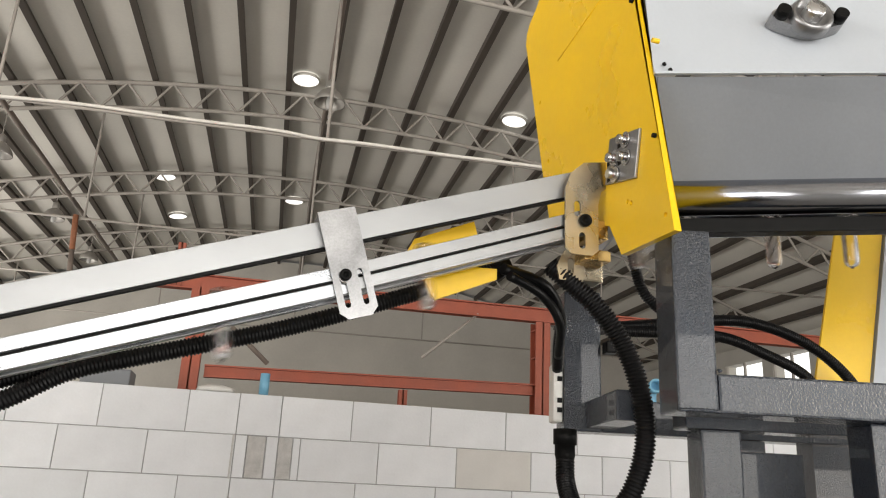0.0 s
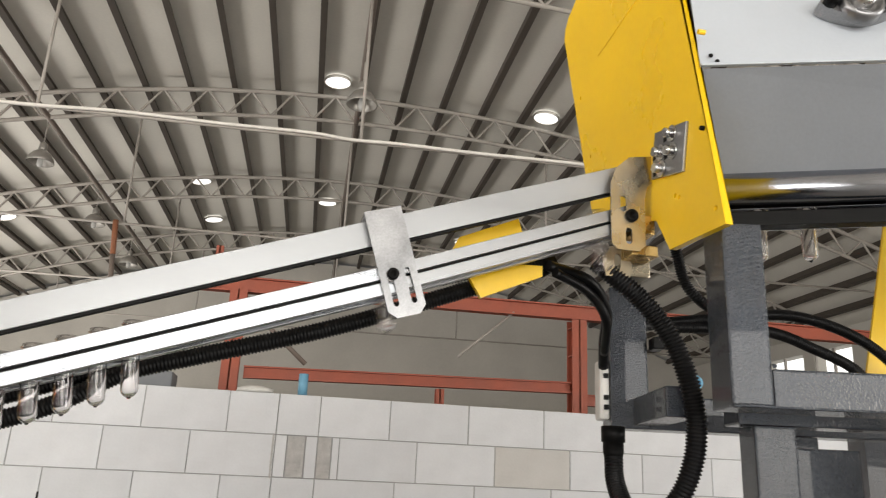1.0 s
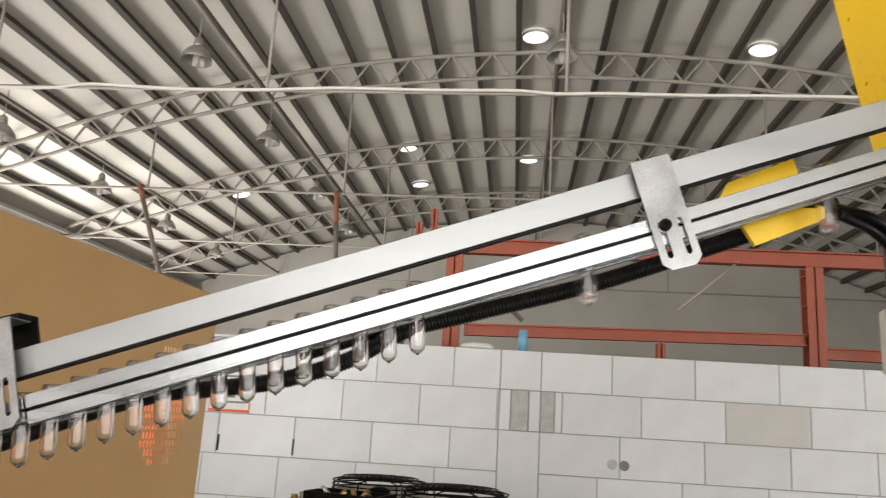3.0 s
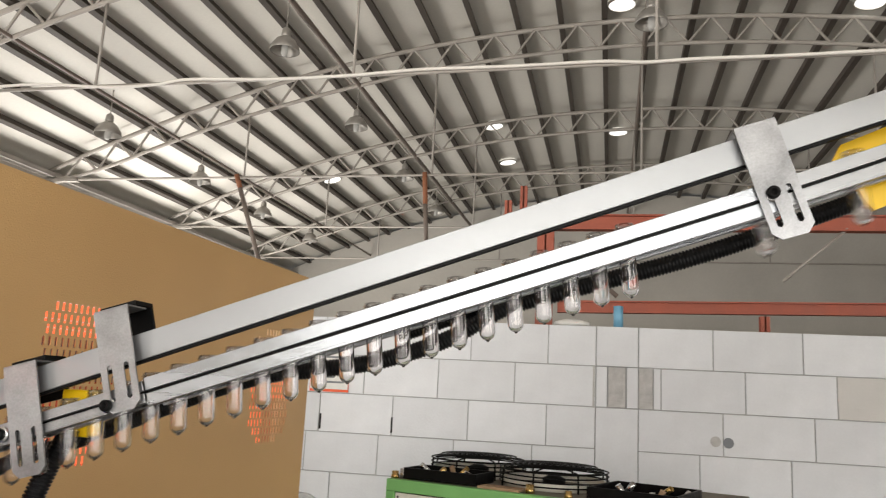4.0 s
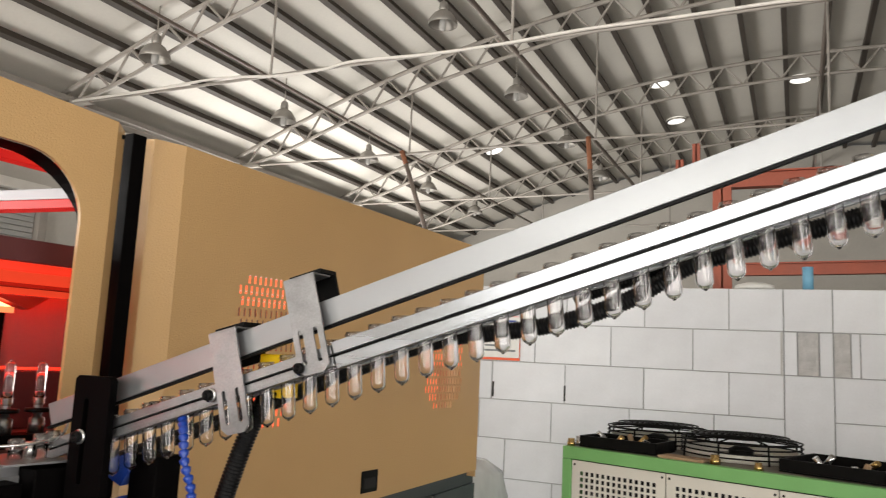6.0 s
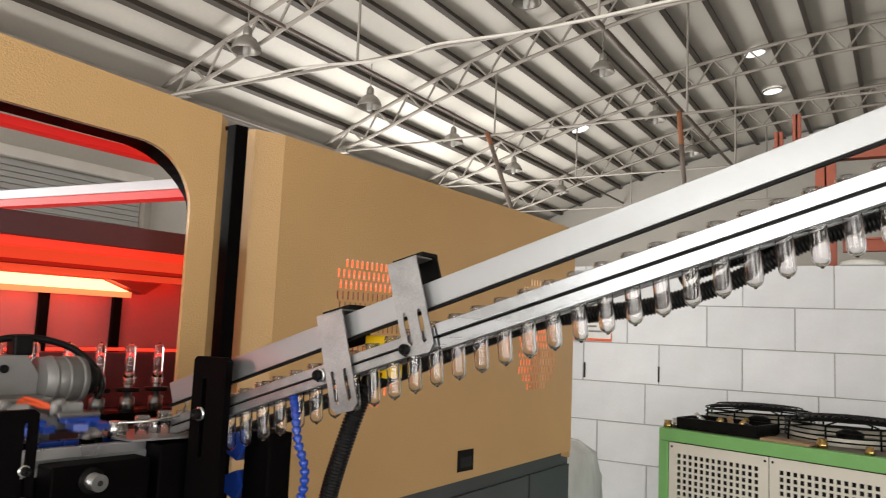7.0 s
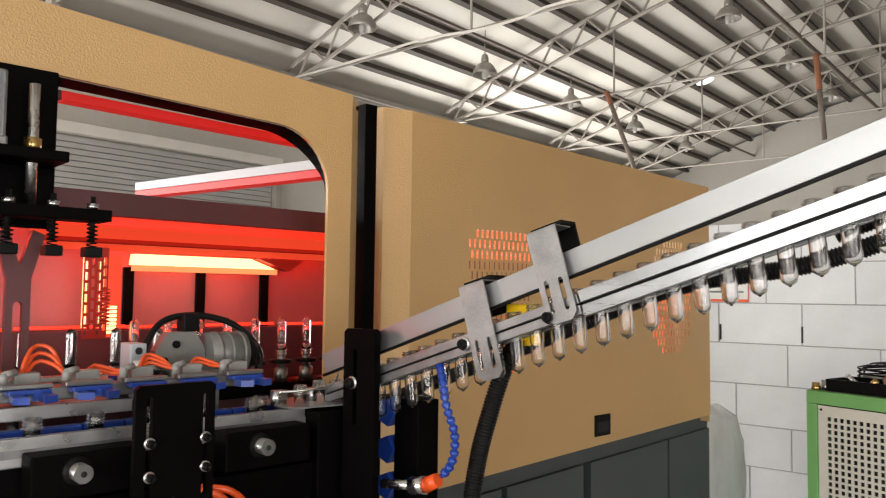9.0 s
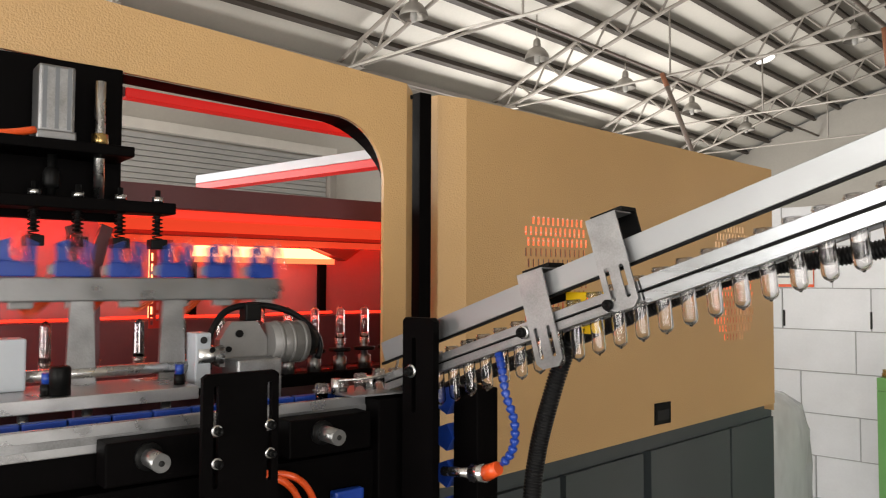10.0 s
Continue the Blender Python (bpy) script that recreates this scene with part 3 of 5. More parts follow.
hanger_bracket(-1.069, 1.714, -1.022, 1.552, 0.062, (-1.052, 1.559))
hanger_bracket(-1.223, 1.616, -1.174, 1.440, 0.060, (-1.239, 1.502))

# end bracket: bent zinc-plated arm between the yellow plate and the chute
eb = root("end_bracket", pose(0, 0, 0), "bent zinc-plated arm bracket with slots and four bolts", "bracket")
arm = [(0.349, 2.014), (0.349, 2.125), (0.36, 2.155), (0.385, 2.178), (0.432, 2.186), (0.432, 2.137), (0.418, 2.125), (0.412, 2.1), (0.412, 2.015), (0.40, 2.004), (0.36, 2.004)]
part("arm", plate(B(), arm, 0.004, axes((0, RY - 0.006, 0), (1, 0, 0), (0, 0, 1)), [slot(0.381, 2.03, 0.012, 0.03), slot(0.372, 2.088, 0.012, 0.03)]), BRASSY, eb)
part("bolt_plate", box(B(), 0.4225, 0.4275, -0.055, 0.055, -0.042, 0.042, 0.001, pose(0, 1.07, 2.165, 14, 0, 0)), GALV, eb)
for k, (yy, zz) in enumerate(((1.093, 2.142), (1.093, 2.172), (1.052, 2.158), (1.052, 2.19))):
    hb = part("hex_bolt", rod(B(), (0.419, yy, zz), (0.406, yy, zz), 0.0085, segs=6), STEEL, eb, "bright hex bolt")
    part("washer", rod(B(), (0.4222, yy, zz), (0.419, yy, zz), 0.0145, segs=18), STEEL, hb)
    part("slot_mark", box(B(), 0.4215, 0.4223, yy - 0.002, yy + 0.03, zz - 0.004, zz + 0.004), BLACK, eb)
part("lower_lug", plate(B(), [(0.30, 1.945), (0.345, 1.945), (0.35, 1.97), (0.345, 2.0), (0.31, 2.0), (0.295, 1.97)], 0.004, axes((0.06, RY + 0.045, 0.025), (1, 0, 0), (0, 0, 1)), [slot(0.322, 1.972, 0.012, 0.03)]), BRASSY, eb)
part("spacer_block", box(B(), 0.395, 0.435, RY - 0.002, RY + 0.05, 2.04, 2.075, 0.002), BRASS, eb)
part("spacer_block", box(B(), 0.39, 0.44, RY + 0.0, RY + 0.05, 2.0, 2.02, 0.002), BRASS, eb)
socket_bolt(eb, pose(0.385, RY - 0.006, 2.066, 90, 0, 0), 0.0115)

# yellow guide flaps under and behind the upper end
for nm, pts in (("yellow_flap", [(0.09, 2.0), (0.105, 2.03), (0.215, 2.078), (0.225, 2.045), (0.12, 1.99)]), ("yellow_flap", [(0.125, 1.958), (0.148, 1.922), (0.262, 1.972), (0.262, 1.992), (0.2, 1.99)])):
    tagged(part(nm, plate(B(), pts, 0.012, axes((0, 1.262, 0), (1, 0, 0), (0, 0, 1))), YELLOW), "yellow painted sheet flap under the chute", "guide flap", "guide flaps")
tagged(part("sensor_block", box(B(), 0.40, 0.45, 1.2, 1.25, 1.975, 2.03, 0.004, pose(0, 0, 0)), BRASSY), "zinc-plated sensor housing at the chute mouth", "sensor")

# conduits
cd = root("corrugated_conduit", pose(0, 0, 0), "black corrugated plastic conduit along the chute", "conduit")
part("hose", hose(B(), [(-1.62, 1.3, 1.33), (-1.2, 1.3, 1.49), (-0.96, 1.3, 1.587), (-0.84, 1.3, 1.624), (-0.765, 1.3, 1.635), (-0.65, 1.3, 1.655), (-0.53, 1.3, 1.697), (-0.43, 1.3, 1.755), (-0.32, 1.3, 1.79), (-0.1, 1.3, 1.857), (0.127, 1.3, 1.944), (0.28, 1.3, 2.005)], 0.0135, 10, 0.006, 0.0022), RUBBER, cd)
part("cuff", rod(B(), (0.27, 1.3, 2.0), (0.30, 1.3, 2.018), 0.019, segs=12), BLACK, cd)
part("hose", hose(B(), [(-0.62, 1.31, 1.70), (-0.5, 1.31, 1.745), (-0.38, 1.31, 1.80), (-0.2, 1.31, 1.868), (0.0, 1.31, 1.937), (0.127, 1.31, 1.978), (0.28, 1.31, 2.03)], 0.0115, 10, 0.006, 0.002), RUBBER, cd)
cd = root("corrugated_conduit", pose(0, 0, 0), "black corrugated conduit looping below the frame", "conduit")
part("hose", hose(B(), [(0.352, 1.215, 2.0), (0.378, 1.205, 1.975), (0.438, 1.2, 1.927), (0.492, 1.2, 1.856), (0.521, 1.2, 1.771), (0.523, 1.2, 1.682), (0.50, 1.22, 1.60), (0.475, 1.27, 1.56), (0.455, 1.33, 1.575), (0.456, 1.38, 1.62), (0.462, 1.40, 1.67)], 0.0155, 12, 0.0065, 0.003), RUBBER, cd)
part("gland", lathe(B(), [(0.0, 0), (0.017, 0), (0.02, 0.01), (0.02, 0.03), (0.023, 0.03), (0.023, 0.06), (0, 0.06)], 14, pose(0.462, 1.40, 1.665)), BLACK, cd)
cd = root("cable_bundle", pose(0, 0, 0), "black cables bundled behind the chute mouth", "cable")
part("cable", hose(B(), [(0.28, 1.27, 2.0), (0.375, 1.3, 1.985), (0.425, 1.34, 1.94), (0.446, 1.4, 1.89), (0.47, 1.46, 1.85)], 0.011, 8), RUBBER, cd)
part("cable", hose(B(), [(0.29, 1.26, 1.985), (0.37, 1.3, 1.965), (0.415, 1.32, 1.92), (0.455, 1.42, 1.87)], 0.009, 8), RUBBER, cd)
for pts in ([(0.55, 1.55, 1.95), (0.73, 1.7, 2.007), (0.908, 1.7, 2.036), (1.111, 1.7, 2.059), (1.3, 1.7, 2.015), (1.433, 1.7, 1.919), (1.5, 1.72, 1.8)], [(0.75, 1.7, 2.0), (1.014, 1.7, 2.012), (1.156, 1.7, 1.979), (1.29, 1.7, 1.923), (1.37, 1.72, 1.82)], [(0.77, 1.7, 2.26), (0.783, 1.7, 2.2), (0.805, 1.7, 2.118), (0.852, 1.7, 2.071), (0.95, 1.72, 2.03)]):
    cd = root("corrugated_conduit", pose(0, 0, 0), "black corrugated conduit behind the grey frame", "conduit")
    part("hose", hose(B(), pts, 0.0125, 10, 0.0065, 0.0024), RUBBER, cd)
    part("cuff", rod(B(), pts[-1], Vector(pts[-1]) + Vector((0.01, 0.005, -0.03)), 0.021, segs=12), BLACK, cd)

# ---- preform feeder: hopper, rollers, frame ----
FM = pose(0.435, 0.98, 0, 0, 0, -12)
feeder = root("preform_feeder", FM, "grey preform feeder with hopper, polished roller and square-tube frame", "feeder machine")


def tube(bm, x0, x1, y0, y1, z0, z1):
    return box(bm, x0, x1, y0, y1, z0, z1, 0.004)


# hopper: leaning front, sloped belly and top
def sheet(bm, pts, t, n):
    n = Vector(n).normalized() * t
    a = [bm.verts.new(p) for p in pts]
    b = [bm.verts.new(Vector(p) + n) for p in pts]
    bm.faces.new(a), bm.faces.new(b[::-1])
    k = len(pts)
    for i in range(k):
        bm.faces.new((a[i], a[(i + 1) % k], b[(i + 1) % k], b[i]))
    return bm


part("front_panel", sheet(B(), [(0.003, 0, 2.282), (1.3, 0, 2.385), (1.3, 0.2, 3.3), (0.003, 0.2, 3.3)], 0.003, (0, 1, -0.2)), LIGHTGREY, feeder, "light grey sheet panel")
# darker grey than the front panel holds the shade on its underside
part("belly_panel", sheet(B(), [(0.01, 0.003, 2.278), (1.3, 0.003, 2.38), (1.3, 0.10, 2.23), (0.03, 0.10, 2.115)], 0.003, (0, 1, 0.3)), MIDGREY, feeder, "folded belly panel, darkened because it faces down")
part("folded_lip", box(B(), 0.003, 1.3, -0.004, 0.004, -0.002, 0.003, 0.001, pose(0, 0, 2.282, 0, -4.5, 0)), LIGHTGREY, feeder)
part("end_panel", sheet(B(), [(0.004, 0.003, 2.28), (0.03, 0.1, 2.115), (0.03, 0.6, 2.115), (0.004, 0.8, 2.5), (0.004, 0.7, 3.3), (0.004, 0.2, 3.3)], 0.003, (1, 0, 0)), LIGHTGREY, feeder)
part("roller", rod(B(), (0.035, 0.105, 2.10), (1.3, 0.105, 2.207), 0.031, segs=32), ROLLER, feeder, "polished dark steel roller")
part("roller", rod(B(), (0.035, 0.235, 2.10), (1.3, 0.235, 2.207), 0.031, segs=32), ROLLER, feeder, "polished dark steel roller")
part("guide_bar", box(B(), 0.03, 1.3, 0.10, 0.13, 0, 0.026, 0.002, pose(0, 0, 2.034, 0, -4.5, 0)), BLACK, feeder)
bearing = part("flange_bearing", plate(B(), [(0.045 * math.cos(a) * (1 + 0.45 * abs(math.cos(a)) ** 3), 0.03 * math.sin(a)) for a in (2 * math.pi * i / 32 for i in range(32))], 0.026, axes((0.274, 0.02, 2.405), (1, 0, 0), (0, 0.2, 1)) @ pose(0, 0, 0)), GALV, feeder, "grey cast flange bearing")
bm2 = axes((0.274, 0.004, 2.402), (1, 0, 0), (0, 0.2, 1))
part("bearing_ring", lathe(B(), [(0.037, 0.004), (0.037, 0.022), (0.033, 0.027), (0.029, 0.027), (0.028, 0.018), (0.0176, 0.018)], 24, bm2), MIDMETAL, bearing)
part("shaft_end", lathe(B(), [(0.0175, 0.0), (0.0175, 0.036), (0.0155, 0.039), (0.0, 0.039)], 24, bm2), STEEL, bearing)
for sx in (-0.05, 0.05):
    part("bearing_bolt", rod(B(), bm2 @ Vector((sx, 0.002, 0.011)), bm2 @ Vector((sx, 0.002, 0.03)), 0.0115, segs=14), BLACK, bearing)
for px, pz in ((0.02, 2.30), (0.03, 2.29)):
    part("panel_rivet", lathe(B(), [(0, 0.0), (0.004, 0.0), (0.003, 0.002), (0, 0.003)], 8, pose(px, -0.002, pz, 90, 0, 0)), BLACK, feeder)
# welded square-tube frame with a rough hammer finish
for nm, c in (("front_post", (0.022, 0.084, 0.005, 0.09, 1.731, 2.012)), ("front_beam", (0.0845, 1.3, 0.005, 0.09, 1.731, 1.789)),
              ("rear_post", (-0.046, 0.034, 0.5, 0.585, 1.728, 2.028)), ("rear_beam", (0.0345, 1.3, 0.5, 0.585, 1.728, 1.797)), ("cross_beam", (0.0, 0.06, 0.2605, 0.4995, 1.735, 1.79)),
              ("front_leg", (0.125, 0.195, 0.19, 0.26, 0, 1.7215)), ("front_leg", (0.325, 0.40, 0.03, 0.10, 0, 1.7305)), ("under_beam", (0.1, 1.3, 0.19, 0.26, 1.722, 1.785)), ("rear_leg", (0.30, 0.38, 0.5, 0.58, 0, 1.7275)), ("skirt_panel", (0.2, 0.32, 0.23, 0.24, 0.4, 1.69)), ("rear_skirt_panel", (0.41, 1.2, 0.09, 0.1, 0.4, 1.69))):
    part(nm, tube(B(), *c), HAMMER, feeder)
for x0, x1, y, z in ((0.024, 0.084, 0.004, 1.733), (0.084, 0.09, 0.004, 1.792)):
    part("weld_bead", hose(B(), [(x0, y, z), ((x0 + x1) / 2, y - 0.001, z + 0.001), (x1, y, z)], 0.0025, 6, 0.008, 0.0008), HAMMER, feeder)
part("switch_box", box(B(), -0.068, -0.047, 0.505, 0.56, 1.745, 1.87, 0.006), WHITEP, feeder, "pale plastic junction box")
for z in (1.765, 1.785, 1.83, 1.85):
    part("terminal", box(B(), -0.06, -0.05, 0.498, 0.5045, z, z + 0.01, 0.001), BLACK, feeder)
part("sensor_clip", box(B(), 0.036, 0.06, 0.46, 0.5, 1.89, 1.915, 0.003), BLACK, feeder)

yp = root("feeder_side_plate", pose(0, 0, 0), "leaning yellow painted side plate with small holes", "side plate")
yout = [(0.922, 1.988), (1.087, 1.995), (1.13, 2.06), (1.40, 2.14), (1.447, 2.28), (1.571, 2.683), (1.566, 2.71), (1.545, 2.73), (1.503, 2.745), (1.35, 2.85), (1.25, 2.95), (1.16, 3.2), (0.922 + 0.212 * 1.21, 3.2)]
small = [[(y + 0.0045 * math.cos(a), z + 0.0045 * math.sin(a)) for a in (2 * math.pi * i / 10 for i in range(10))] for y, z in ((0.945, 2.02), (0.965, 2.335), (1.05, 2.075), (1.062, 2.082), (1.415, 2.30), (1.47, 2.47))]
part("plate", plate(B(), yout, 0.012, axes((0.428, 0, 0), (0, 1, 0), (0, 0, 1)), small), YELLOW, yp)
part("crease", rod(B(), (0.4275, 1.365, 2.521), (0.4275, 1.153, 2.538), 0.0012, segs=6), YELLOW, yp)
for y, z in ((0.964, 2.16), (1.025, 2.45)):
    part("edge_screw", rod(B(), (0.4275, y, z), (0.4215, y, z), 0.004, segs=8), BLACK, yp)
yf = root("hopper_leg_plate", FM, "tall yellow plate with grey cover behind the feeder", "side plate")
part("yellow_strip", sheet(B(), [(0.74, 1.0, 1.80), (0.90, 1.0, 1.80), (1.021, 1.0, 2.40), (0.878, 1.0, 2.40)], 0.01, (0, 1, 0)), YELLOW, yf)
part("grey_cover", sheet(B(), [(0.905, 0.99, 1.80), (1.5, 0.99, 1.80), (1.5, 0.99, 2.40), (1.026, 0.99, 2.40)], 0.02, (0, 1, 0)), LIGHTGREY, yf)
part("stand", box(B(), 0.75, 0.9, 1.01, 1.1, 0, 1.85), HAMMER, yf)

# ---- chiller ----
CHM = pose(-1.265, 3.95, 0, 0, 0, -19)
ch = root("air_chiller", CHM, "green air chiller with cream perforated panels", "chiller")
CW, CD, CZ = 1.62, 0.98, 1.158
part("top_rail", box(B(), 0, CW, 0, 0.05, CZ - 0.06, CZ, 0.004), GREEN, ch)
part("top_deck", box(B(), 0.0, CW, 0.052, CD, CZ - 0.03, CZ - 0.004, 0.004), DUST, ch, "dusty brown-grey deck")
for x in (0, CW - 0.05):
    part("corner_post", box(B(), x, x + 0.05, 0, 0.05, 0.0, CZ - 0.0605, 0.004), GREEN, ch)
part("side_panel", box(B(), 0.002, 0.02, 0.0505, CD, 0.08, CZ - 0.0305), GREEN, ch)
part("base_rail", box(B(), 0.05, CW - 0.05, 0, 0.05, 0.08, 0.14), GREEN, ch)
# black box paints the dark interior seen through the perforations
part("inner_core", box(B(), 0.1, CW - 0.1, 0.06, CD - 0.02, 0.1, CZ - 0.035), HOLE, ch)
for k in range(3):
    x0 = 0.055 + k * 0.505
    bm = B()
    w = [x0 + 0.045 + i * 0.03 for i in range(14)]
    z0, z1 = 0.145, CZ - 0.065
    zs = [CZ - 0.135 - j * 0.03 for j in range(26)][::-1]
    box(bm, x0, w[0], 0.006, 0.012, z0, z1), box(bm, w[-1] + 0.018, x0 + 0.5, 0.006, 0.012, z0, z1)
    box(bm, w[0], w[-1] + 0.018, 0.006, 0.012, zs[-1] + 0.02, z1), box(bm, w[0], w[-1] + 0.018, 0.006, 0.012, z0, zs[0])
    for a in w[:-1]:
        box(bm, a + 0.018, a + 0.03, 0.006, 0.012, zs[0], zs[-1] + 0.02)
    for z in zs[:-1]:
        for a in w:
            box(bm, a, a + 0.018, 0.006, 0.012, z + 0.02, z + 0.03)
    p = part("perforated_panel", bm, CREAM, ch, "cream perforated panel")
    for sx in (0.015, 0.485):
        part("panel_screw", lathe(B(), [(0, 0), (0.006, 0), (0.005, 0.003), (0, 0.003)], 10, pose(x0 + sx, 0.006, CZ - 0.085, 90, 0, 0)), BLACK, p)


def fan_guard(x, y, r):
    g = root("fan_guard", CHM @ pose(x, y, CZ), "round black wire fan guard lying on the chiller", "fan guard", "fan guards")
    for i in range(9):
        rr, z = r * (1 - i * 0.105), 0.085 + (0.02 if i > 1 else 0)
        ring = B()
        hose(ring, [(rr * math.cos(a), rr * math.sin(a), z) for a in (2 * math.pi * k / 14 for k in range(15))], 0.004, 5)
        part("wire_ring", ring, BLACK, g)
    for z in (0.02, 0.042, 0.064):
        part("rim_ring", hose(B(), [(r * math.cos(a), r * math.sin(a), z) for a in (2 * math.pi * k / 14 for k in range(15))], 0.004, 5), BLACK, g)
    for i in range(8):
        a = math.pi * i / 4
        b = rod(B(), (0.1 * r * math.cos(a), 0.1 * r * math.sin(a), 0.107), (0.96 * r * math.cos(a), 0.96 * r * math.sin(a), 0.09), 0.004, segs=5)
        rod(b, (r * math.cos(a), r * math.sin(a), 0.09), (r * 1.02 * math.cos(a), r * 1.02 * math.sin(a), -0.003), 0.005, segs=5)
        part("spoke", b, BLACK, g)
    part("fan_ring", lathe(B(), [(r * 0.93, 0), (r * 0.95, 0), (r * 0.95, 0.04), (r * 0.93, 0.04)], 30), CREAM, g)
    part("fan_hub", lathe(B(), [(0, 0.0), (0.06, 0.0), (0.06, 0.04), (0.03, 0.055), (0, 0.055)], 14), BLACK, g)


fan_guard(0.22, 0.62, 0.27)
fan_guard(0.74, 0.45, 0.28)


def tray(x0, x1, y0, y1, rz=0):
    t = root("parts_tray", CHM @ pose((x0 + x1) / 2, (y0 + y1) / 2, CZ, 0, 0, rz), "shallow black plastic tray with loose fittings", "tray", "parts trays")
    hx, hy = (x1 - x0) / 2, (y1 - y0) / 2
    bm = box(B(), -hx, hx, -hy, hy, 0, 0.006)
    for a in ((-hx, hx, -hy, -hy + 0.012), (-hx, hx, hy - 0.012, hy), (-hx, -hx + 0.012, -hy, hy), (hx - 0.012, hx, -hy, hy)):
        box(bm, *a, 0.006, 0.055, 0.002)
    part("tray_body", bm, BLACK, t)
    random.seed(int(x0 * 100))
    for i in range(8):
        a, b = random.uniform(-hx * 0.8, hx * 0.8), random.uniform(-hy * 0.8, hy * 0.8)
        part("fitting", rod(B(), (a, b, 0.022), (a + random.uniform(-0.05, 0.05), b + random.uniform(-0.04, 0.04), random.uniform(0.03, 0.075)), 0.014, segs=7), random.choice((BRASS, STEEL, BLACK, CARD)), t)


tray(0.05, 0.46, 0.08, 0.32, 3)
tray(1.04, 1.46, 0.1, 0.5, -4)
tagged(part("cardboard_piece", box(B(), 0.5, 0.72, 0.04, 0.14, CZ, CZ + 0.012, 0.002, CHM), CARD), "flat brown cardboard offcut on the chiller", "cardboard")
for x, y, r, m_, nm in ((0.02, 0.05, 0.018, BRASS, "pipe_fitting"), (0.03, 0.12, 0.022, STEEL, "pipe_fitting"), (0.76, 0.08, 0.02, BRASS, "pipe_fitting"), (0.96, 0.06, 0.016, BRASS, "pipe_fitting")):
    tagged(part(nm, lathe(B(), [(0, 0), (r * 1.2, 0), (r * 1.2, r), (r, r * 1.1), (r, r * 2), (r * 0.6, r * 2), (0, r * 1.9)], 10, CHM @ pose(x, y, CZ)), m_), "small metal pipe fitting lying on the chiller", "fitting", "loose fittings")

# wrapped roll behind the machine
wr = root("wrapped_roll", pose(-2.0, 4.62, 0), "roll wrapped in cloudy plastic film", "wrapped roll")
random.seed(4)
bm = B()
prof = [(0.0, 0), (0.2, 0.0), (0.235, 0.08), (0.22, 0.3), (0.235, 0.55), (0.225, 0.75), (0.19, 0.88), (0.1, 0.95), (0, 0.96)]
lathe(bm, prof, 40)
for v in bm.verts:
    k = 1 + 0.1 * noise.noise(v.co * 9) + 0.08 * noise.noise(v.co * 31) + 0.045 * math.sin(math.atan2(v.co.y, v.co.x) * 11 + v.co.z * 9)
    v.co.x, v.co.y = v.co.x * k, v.co.y * k
part("film", bm, WRAP, wr)
part("core_roll", lathe(B(), [(0, 0.004), (0.17, 0.004), (0.17, 0.84), (0, 0.84)], 30), WHITEP, wr)

# ---- blow moulding machine ----
MM = pose(-1.958, 1.597, 0, 0, 0, 81)
machine = root("blow_moulding_machine", MM, "tan and dark grey bottle blowing machine with an open red-lit oven", "machine")
XZ = axes((0, 0, 0), (1, 0, 0), (0, 0, 1))      # outlines in x-z, thickness towards -y


def top_z(u):
    return 2.187 - (0.03 if u > 0 else 0.058) * u


def round_corner(cx, cz, r, a0, a1, n=10):
    return [(cx + r * math.cos(radians(a0 + (a1 - a0) * i / n)), cz + r * math.sin(radians(a0 + (a1 - a0) * i / n))) for i in range(n + 1)]


frame_out = [(-2.6, 0.25), (-2.45, 0.25), (-2.45, 2.133)] + round_corner(-0.296, 1.892, 0.17, 90, 0) + [(-0.126, 0.25), (-0.045, 0.25), (-0.045, top_z(-0.045)), (-2.6, top_z(-2.6))]
part("door_frame", plate(B(), frame_out, 0.012, Matrix.Translation((0, 0.012, 0)) @ XZ), TAN, machine)
part("frame_fold", sheet(B(), [(-0.045, 0.0, 0.25), (-0.002, 0.03, 0.25), (-0.002, 0.03, top_z(0) - 0.01), (-0.045, 0, top_z(-0.045))], 0.004, (0.2, 1, 0)), TAN, machine)
lip = [(u, z) for u, z in [(-2.44, 2.132)] + round_corner(-0.296, 1.892, 0.169, 90, 0) + [(-0.127, 1.0)]]
bm = B()
prev = None
for u, z in lip:
    cur = [bm.verts.new((u, y, z)) for y in (0.0125, 0.0135 + 0.0865 * min(1, max(0, (z - 1.91) / 0.15)))]
    if prev:
        bm.faces.new((prev[0], cur[0], cur[1], prev[1]))
    prev = cur
part("opening_lip", bm, BLACKPAINT, machine)
# one beam in two pieces: dark end, and glowing length for reflected red
part("unlit_beam", box(B(), -2.27, -0.69, 0.105, 0.15, -0.03, -0.006, 0.003, pose(-0.13, 0, 2.064, 0, 1.3, 0)), DARKRED, machine, "rest of the beam, coloured dark where unlit")
part("lit_beam", box(B(), -0.689, 0, 0.105, 0.15, -0.03, -0.006, 0.003, pose(-0.13, 0, 2.064, 0, 1.3, 0)), LITBEAM, machine, "beam along the opening head, red light painted as glow")
part("joint_strip", box(B(), 0.014, 0.058, 0.012, 0.06, 0.6, 2.176, 0.002), BLACKPAINT, machine, "black strip between panels")
part("strip_screw", lathe(B(), [(0, 0), (0.007, 0), (0.005, 0.004), (0, 0.004)], 10, pose(-0.014, 0.02, 2.157, 90, 0, 0)), BLACK, machine)


